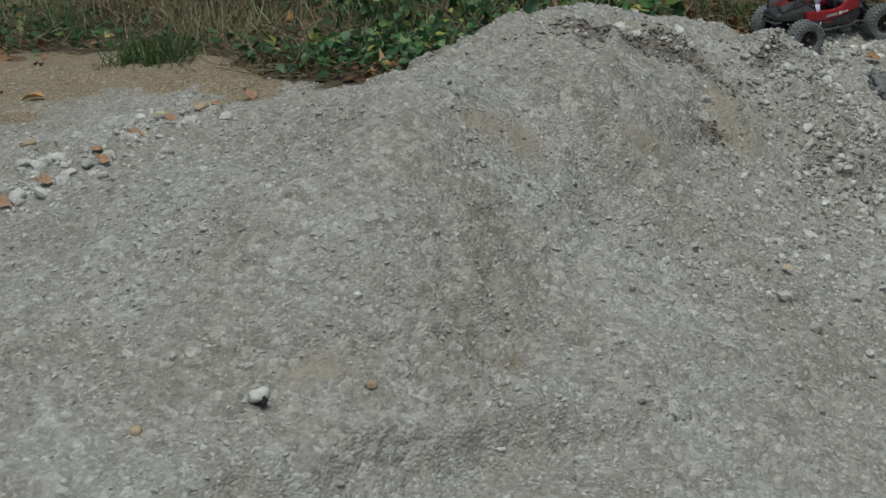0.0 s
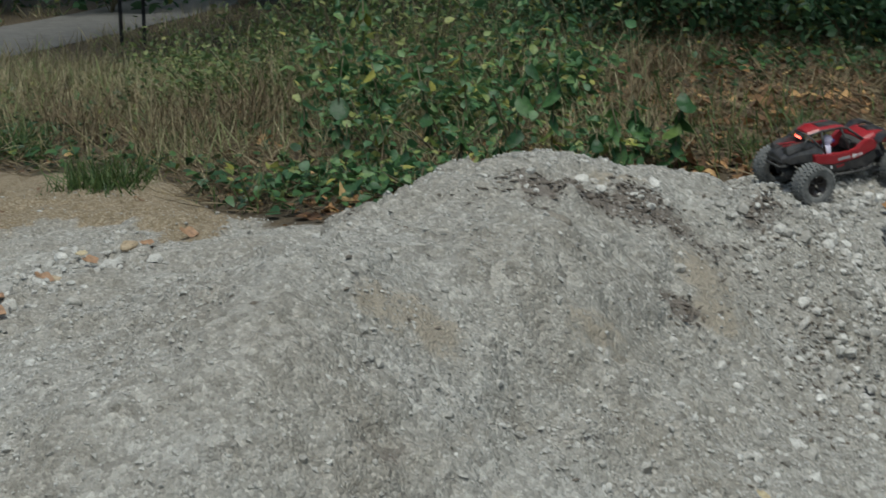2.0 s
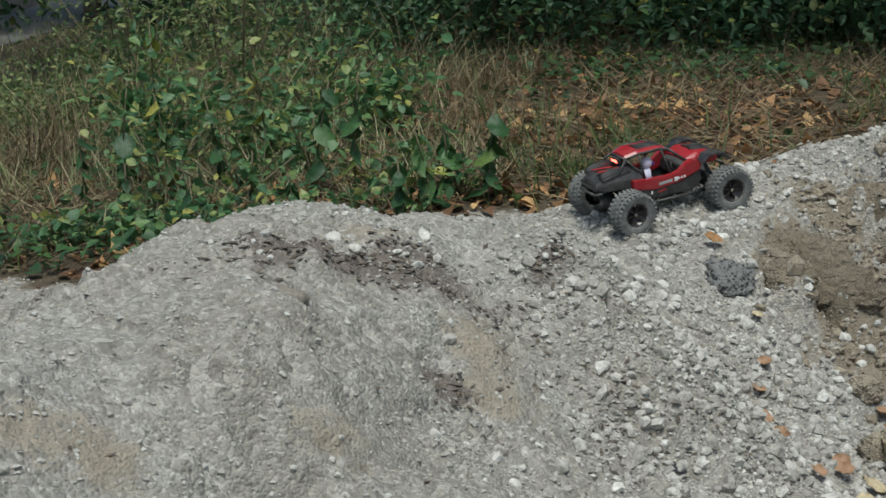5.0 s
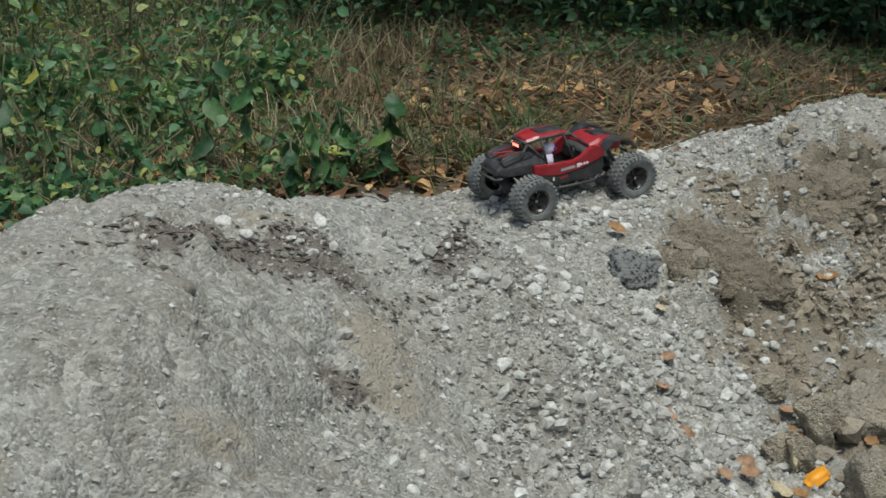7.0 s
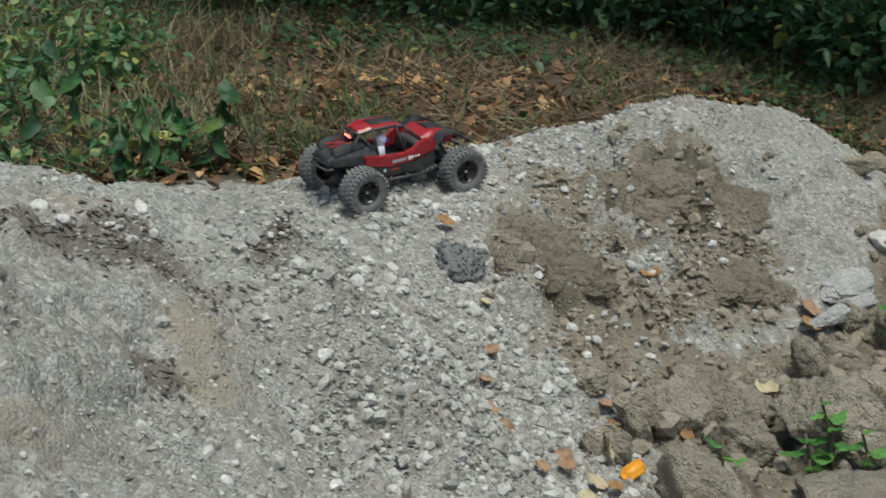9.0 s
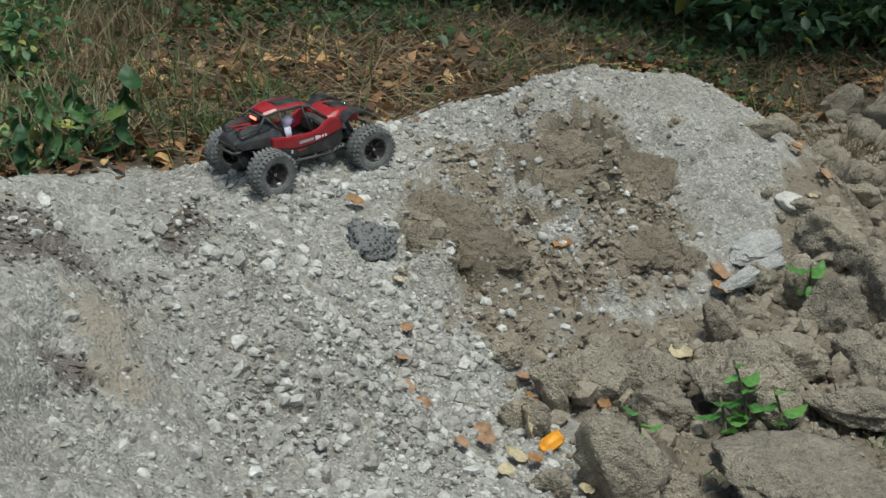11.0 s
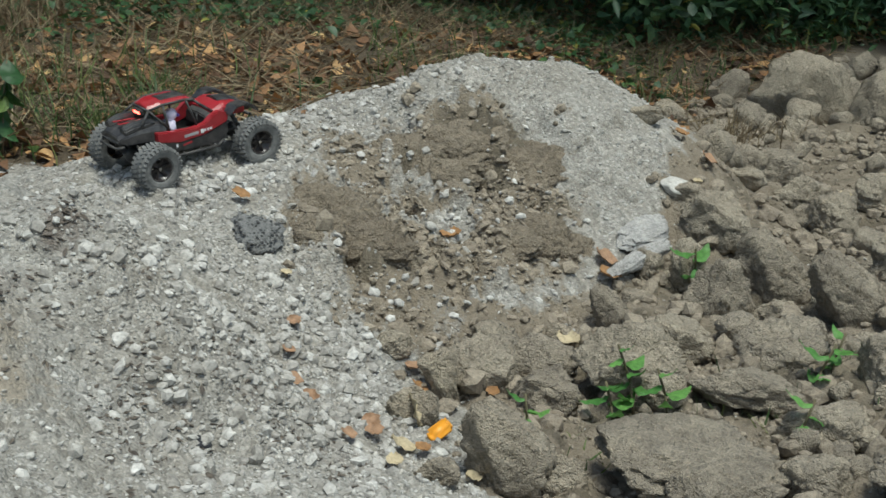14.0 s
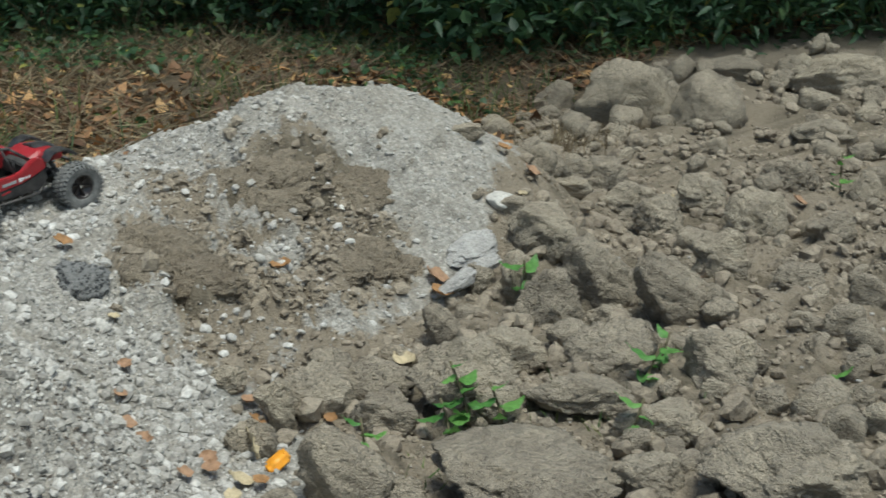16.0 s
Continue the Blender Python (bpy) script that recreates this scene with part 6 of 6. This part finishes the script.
for gx1, gy1, gh in [(-1.10, 7.12, 0.22), (-0.98, 7.18, 0.2), (-1.7, 8.2, 0.3), (-1.16, 7.2, 0.2), (1.55, 6.9, 0.14), (1.9, 7.3, 0.15), (-2.0, 7.5, 0.3)]:
    tuft(gx1, gy1, 130, gh, M["grass"], "green grass tuft at the edge of the grit", 0.07)
for gx1, gy1, gh in [(2.75, 4.58, 0.12), (2.95, 4.5, 0.12), (2.3, 4.5, 0.08), (3.3, 4.7, 0.1)]:
    tuft(gx1, gy1, 14, gh, M["grass"], "thin grass blades between clay clods", 0.08)
for gx1, gy1, gh in [(1.2, 9.3, 0.26), (1.5, 9.5, 0.3), (0.9, 9.2, 0.24), (1.8, 10.1, 0.3), (0.6, 9.6, 0.3), (2.4, 11.0, 0.35), (1.0, 8.3, 0.22), (1.4, 8.7, 0.2), (-1.0, 8.2, 0.5), (-0.6, 8.5, 0.55), (-1.5, 8.7, 0.5), (4.6, 7.6, 0.2)]:
    tuft(gx1, gy1, 170, gh, M["dry"], "bleached dead grass tussock on the bank", 0.13)


def shrub(x, y, height, width, leaves, size, label, material, shapes_=(LEAF, SLIM)):
    """A thicket bush: several bent stems and a loose, uneven mass of leaves."""
    z = ground_at(x, y) - 0.02
    bush = thing("shrub", pose(x, y, z), label, "shrub", "shrubs")
    bm = bmesh.new()
    heads = []
    for k_ in range(7):
        a, r = random.uniform(0, 6.28), random.uniform(0.2, 0.9) * width * 0.5
        tip = Vector((r * math.cos(a), r * math.sin(a), height * random.uniform(0.6, 1.0)))
        mid = Vector((tip.x * 0.35, tip.y * 0.35, tip.z * 0.55))
        for p, q, rad in (((0, 0, 0), mid, 0.008), (mid, tip, 0.005)):
            p, q = Vector(p), Vector(q)
            m = Matrix.Translation((p + q) / 2) @ (q - p).to_track_quat("Z", "Y").to_matrix().to_4x4()
            bmesh.ops.create_cone(bm, segments=5, radius1=rad, radius2=rad * 0.7, depth=(q - p).length, matrix=m)
        heads += [mid, tip, mid.lerp(tip, 0.5), Vector((tip.x * 0.7, tip.y * 0.7, tip.z * 0.3))]
    tagged(part("stem", bm, M["stem"], bush), kind="stuff")
    h = np.array([tuple(p) for p in heads])
    pts = h[rng.integers(0, len(h), leaves)] + rng.normal(0, 1, (leaves, 3)) * np.array([width * 0.17, width * 0.17, height * 0.15])
    pts[:, 2] = np.abs(pts[:, 2]) + 0.02
    v, f = strew_arrays(shapes_, LEAF_TRI, pts, turns(leaves, 1.4), (size * rng.uniform(0.6, 1.3, leaves))[:, None])
    foliage = link_mesh("foliage", v, f, material, True)
    foliage.parent = bush
    tagged(foliage, kind="stuff")
    return bush


random.seed(5)
# the green thicket behind the first heap
for sx, sy, sh, sw in [(0.95, 8.0, 0.36, 0.5), (-0.75, 9.2, 0.45, 0.7), (-0.1, 8.4, 0.6, 0.7), (0.3, 8.7, 0.8, 0.8), (0.65, 8.3, 0.5, 0.7), (-0.3, 9.4, 0.8, 0.8), (0.15, 9.7, 1.05, 0.9), (0.7, 9.6, 0.7, 0.9),
                       (0.0, 7.7, 0.38, 0.5), (0.5, 7.6, 0.36, 0.5), (-0.3, 10.8, 0.9, 1.0), (0.5, 11.0, 0.8, 1.1), (1.2, 10.9, 0.5, 1.0), (-1.1, 10.0, 0.3, 0.7), (-1.5, 12.2, 0.35, 1.0), (-1.0, 13.4, 0.4, 1.2), (0.2, 12.5, 0.9, 1.3), (1.1, 12.4, 0.7, 1.2)]:
    if sy < 8.6:
        shrub(sx, sy, sh, sw, 430, 0.058, "loose green thicket of nettles and saplings", M["weed"])
    else:
        shrub(sx, sy, sh * 1.1, sw * 1.1, 900, 0.040, "wispy olive-green thicket of saplings", M["olive"] if sx < 0.4 else M["tree"], (LEAF, SLIM, SLIM))
    for k_ in range(2):
        tuft(sx + rng.uniform(-0.4, 0.4), sy - rng.uniform(0.1, 0.5), 70, sh * rng.uniform(0.55, 0.9), M["meadow"], "dry grass standing among the thicket", 0.2)
# leafy low growth close behind the crest
for sx, sy, sh, sw, sn in [(0.0, 6.55, 0.14, 0.5, 150), (-0.28, 6.55, 0.12, 0.45, 130), (0.25, 6.3, 0.14, 0.45, 130), (0.55, 6.4, 0.16, 0.45, 120), (0.35, 6.9, 0.28, 0.5, 120), (0.62, 7.1, 0.30, 0.5, 120),
                           (0.85, 6.55, 0.14, 0.4, 110), (1.15, 6.75, 0.14, 0.4, 100), (0.05, 7.2, 0.34, 0.55, 130), (0.95, 7.2, 0.16, 0.4, 80)]:
    shrub(sx, sy, sh, sw, sn, 0.042, "low green broad-leaved growth behind the heap", M["weed"], (LEAF, BROAD))
    tuft(sx + 0.1, sy + 0.3, 45, sh * 1.4, M["meadow"], "dry grass among low green growth", 0.18)
# dark undergrowth along the wood
for sx, sy, sh in [(1.2, 12.0, 0.8), (1.8, 11.5, 0.75), (2.3, 11.0, 0.6), (2.9, 10.5, 0.5)]:
    shrub(sx, sy, sh, 1.2, 900, 0.075, "dark green woodland undergrowth bush", M["tree"])
for k_ in range(15):
    sx = 1.4 + 0.68 * k_
    sy = float(wood_line(sx)) + 0.35 + 0.25 * math.sin(k_ * 1.7)
    shrub(sx, sy, 0.6 + 0.4 * math.sin(k_ * 2.3) ** 2, 1.3, 1000, 0.075 + 0.03 * (k_ > 5), "dark green woodland undergrowth bush", M["tree"], (LEAF, SLIM) if k_ < 7 else (SLIM, SLIM))
    shrub(sx + 0.5, sy + 1.2, 1.1, 1.6, 900, 0.11, "dark green woodland undergrowth bush", M["tree"])
for k_ in range(8):
    shrub(-0.6 + 1.5 * k_, 15.4 + 0.6 * math.sin(k_ * 2.1), 1.4, 2.0, 800, 0.12, "dark green woodland undergrowth bush", M["tree"])
for sx, sy, sh in [(-8.6, 17.5, 0.8), (-8.0, 20.0, 1.0), (-7.2, 23.0, 1.1), (-6.6, 26.0, 1.3), (-10.0, 16.0, 1.0), (-5.9, 29.5, 1.4), (-8.4, 22.5, 1.4)]:
    shrub(sx, sy, sh, 1.9, 700, 0.11, "dark green bush on the far verge of the lane", M["tree"])


def tree(x, y, height, radius, leaves, crown_w, label, seed):
    """A woodland tree: tapered trunk, limbs and a ragged crown of many leaves."""
    r = random.Random(seed)
    z = ground_at(x, y) - 0.05
    top = thing("tree", pose(x, y, z), label, "tree", "woodland trees")
    bm = bmesh.new()
    rings, n = [], 10
    bend = (r.uniform(-0.4, 0.4), r.uniform(-0.4, 0.4))
    for k_ in range(9):
        u = k_ / 8
        rad = radius * (1 - 0.75 * u) * (1.35 if k_ == 0 else 1)
        c = (bend[0] * u * u + r.uniform(-0.03, 0.03), bend[1] * u * u + r.uniform(-0.03, 0.03), height * 0.8 * u)
        rings.append([bm.verts.new((c[0] + rad * math.cos(6.283 * j_ / n) * r.uniform(0.9, 1.1), c[1] + rad * math.sin(6.283 * j_ / n) * r.uniform(0.9, 1.1), c[2])) for j_ in range(n)])
    for a, b in zip(rings, rings[1:]):
        for j_ in range(n):
            bm.faces.new((a[j_], a[(j_ + 1) % n], b[(j_ + 1) % n], b[j_]))
    part("trunk", shaded(bm), M["bark"], top)
    heads = []
    for k_ in range(9):
        h = height * r.uniform(0.3, 0.75)
        a = r.uniform(0, 6.283)
        tip = Vector((crown_w * 0.5 * math.cos(a) * r.uniform(0.5, 1), crown_w * 0.5 * math.sin(a) * r.uniform(0.5, 1), h + height * r.uniform(0.08, 0.25)))
        part("limb", tube([(bend[0] * 0.4, bend[1] * 0.4, h), (tip.x * 0.5, tip.y * 0.5, (h + tip.z) / 2 - 0.1), tip], radius * 0.22, 6), M["bark"], top)
        heads += [tip, tip * 0.75 + Vector((0, 0, height * 0.15))]
    heads.append(Vector((0, 0, height * 0.85)))
    h = np.array([tuple(p) for p in heads])
    pts = h[rng.integers(0, len(h), leaves)] + rng.normal(0, 1, (leaves, 3)) * np.array([crown_w * 0.16, crown_w * 0.16, height * 0.08])
    v, f = strew_arrays([QUAD_LEAF], QUAD_TRI, pts, turns(leaves, 1.2), (0.3 * rng.uniform(0.6, 1.3, leaves))[:, None])
    crown = link_mesh("crown", v, f, M["tree"], True)
    crown.parent = top
    return top


first_tree = tree(3.12, 14.3, 9.0, 0.09, 3800, 7.0, "slender grey-barked woodland tree with a leafy crown", 3)
other_tree = tree(-2.62, 25.6, 10.0, 0.12, 3800, 7.0, "slender grey-barked tree beside the lane", 4)
# several of the nearest, y under 13, are unseen extras whose crowns shade the bank
for k_, (tx, ty) in enumerate([(0.8, 16.5), (5.4, 12.6), (7.6, 12.2), (3.9, 12.6), (6.6, 10.9), (1.6, 14.2), (9.6, 12.2), (2.0, 18.5), (6.5, 17.5), (10.5, 15.5), (4.2, 20.5), (-0.5, 24.0), (8.8, 20.5), (12.5, 11.5), (-9.6, 22.5), (-8.2, 29.0), (-5.8, 33.0), (1.5, 28.0), (-11.0, 17.0), (-12.0, 24.0), (13.5, 18.0)]):
    copy_thing(first_tree if k_ % 2 else other_tree, pose(tx, ty, ground_at(tx, ty) - 0.05, 0, 0, 47 * k_))
# low hedge of far undergrowth that closes the view under the trees
for k_ in range(13):
    hx, hy = -11 + 2.2 * k_, 25 + 2.0 * math.sin(k_ * 1.9) - 0.04 * (2.2 * k_ - 8) ** 2
    shrub(hx, hy, 1.8, 3.0, 800, 0.2, "dark far undergrowth in the shade of trees", M["tree"])


# ---- the lane and the letter boxes beside it ----
def lane_mesh():
    ys_ = np.concatenate([np.arange(3.0, 30, 0.5), np.arange(30, 121, 5.0)])
    us = np.linspace(-1, 1, 9)
    u, y = np.meshgrid(us, ys_)
    x = lane_x(y) + u * (1.0 + 0.08 * rough(y * 0 + np.sign(u), y, 1.5, 111, 2) * (np.abs(u) > 0.9))
    z = ground_height(x, y) + 0.012 + 0.02 * (1 - u * u)
    n, m_ = len(us), len(ys_)
    k_ = np.arange((m_ - 1) * (n - 1))
    k_ = k_ + k_ // (n - 1)
    return np.stack([x, y, z], -1).reshape(-1, 3), np.stack([k_, k_ + 1, k_ + n + 1, k_ + n], -1)


lane = link_mesh("lane", *lane_mesh(), M["lane"])
tagged(lane, "pale worn asphalt lane with gritty edges", "lane", kind="structure")


def letter_box(x, y, turn_, label):
    z = ground_at(x, y)
    ob = thing("letter_box", pose(x, y, z - 0.02, 0, 0, turn_) @ Matrix.Scale(0.95, 4), label, "letter box", "letter boxes by the lane")
    bm = bmesh.new()
    bmesh.ops.create_cube(bm, size=1, matrix=pose(0, 0, 0.36) @ Matrix.Diagonal((0.04, 0.04, 0.72, 1)))
    bmesh.ops.bevel(bm, geom=bm.edges[:], offset=0.004, segments=1, affect="EDGES")
    part("post", bm, M["dark_metal"], ob, "dark square post")
    bm = bmesh.new()
    prof = [(-0.085, 0.0), (0.085, 0.0), (0.085, 0.13), (0.07, 0.17), (0.04, 0.19), (0.0, 0.196), (-0.04, 0.19), (-0.07, 0.17), (-0.085, 0.13)]
    a, b = [bm.verts.new((px1, -0.17, 0.66 + pz1)) for px1, pz1 in prof], [bm.verts.new((px1, 0.17, 0.66 + pz1)) for px1, pz1 in prof]
    bm.faces.new(a[::-1])
    bm.faces.new(b)
    for k_ in range(len(prof)):
        j_ = (k_ + 1) % len(prof)
        bm.faces.new((a[k_], a[j_], b[j_], b[k_]))
    bmesh.ops.recalc_face_normals(bm, faces=bm.faces[:])
    part("box_body", bm, M["dark_metal"], ob)
    bm = bmesh.new()
    bmesh.ops.create_cube(bm, size=1, matrix=pose(0, -0.174, 0.75) @ Matrix.Diagonal((0.15, 0.008, 0.15, 1)))
    bmesh.ops.bevel(bm, geom=bm.edges[:], offset=0.003, segments=1, affect="EDGES")
    front = part("door", bm, M["dark_metal"], ob)
    bm = bmesh.new()
    bmesh.ops.create_cube(bm, size=1, matrix=pose(0, -0.182, 0.80) @ Matrix.Diagonal((0.03, 0.012, 0.012, 1)))
    part("latch", bm, M["box_grey"], front)
    return ob


first_box = letter_box(-3.16, 18.2, 24, "dark metal letter box on a post with a pale side")
letter_box(-2.93, 18.35, 18, "dark metal letter box on a post")
bm = bmesh.new()
bmesh.ops.create_cube(bm, size=1, matrix=pose(-0.093, -0.03, 0.745) @ Matrix.Diagonal((0.010, 0.12, 0.13, 1)))
bmesh.ops.bevel(bm, geom=bm.edges[:], offset=0.003, segments=1, affect="EDGES")
part("side_plate", bm, M["box_white"], first_box, "pale metal side plate")
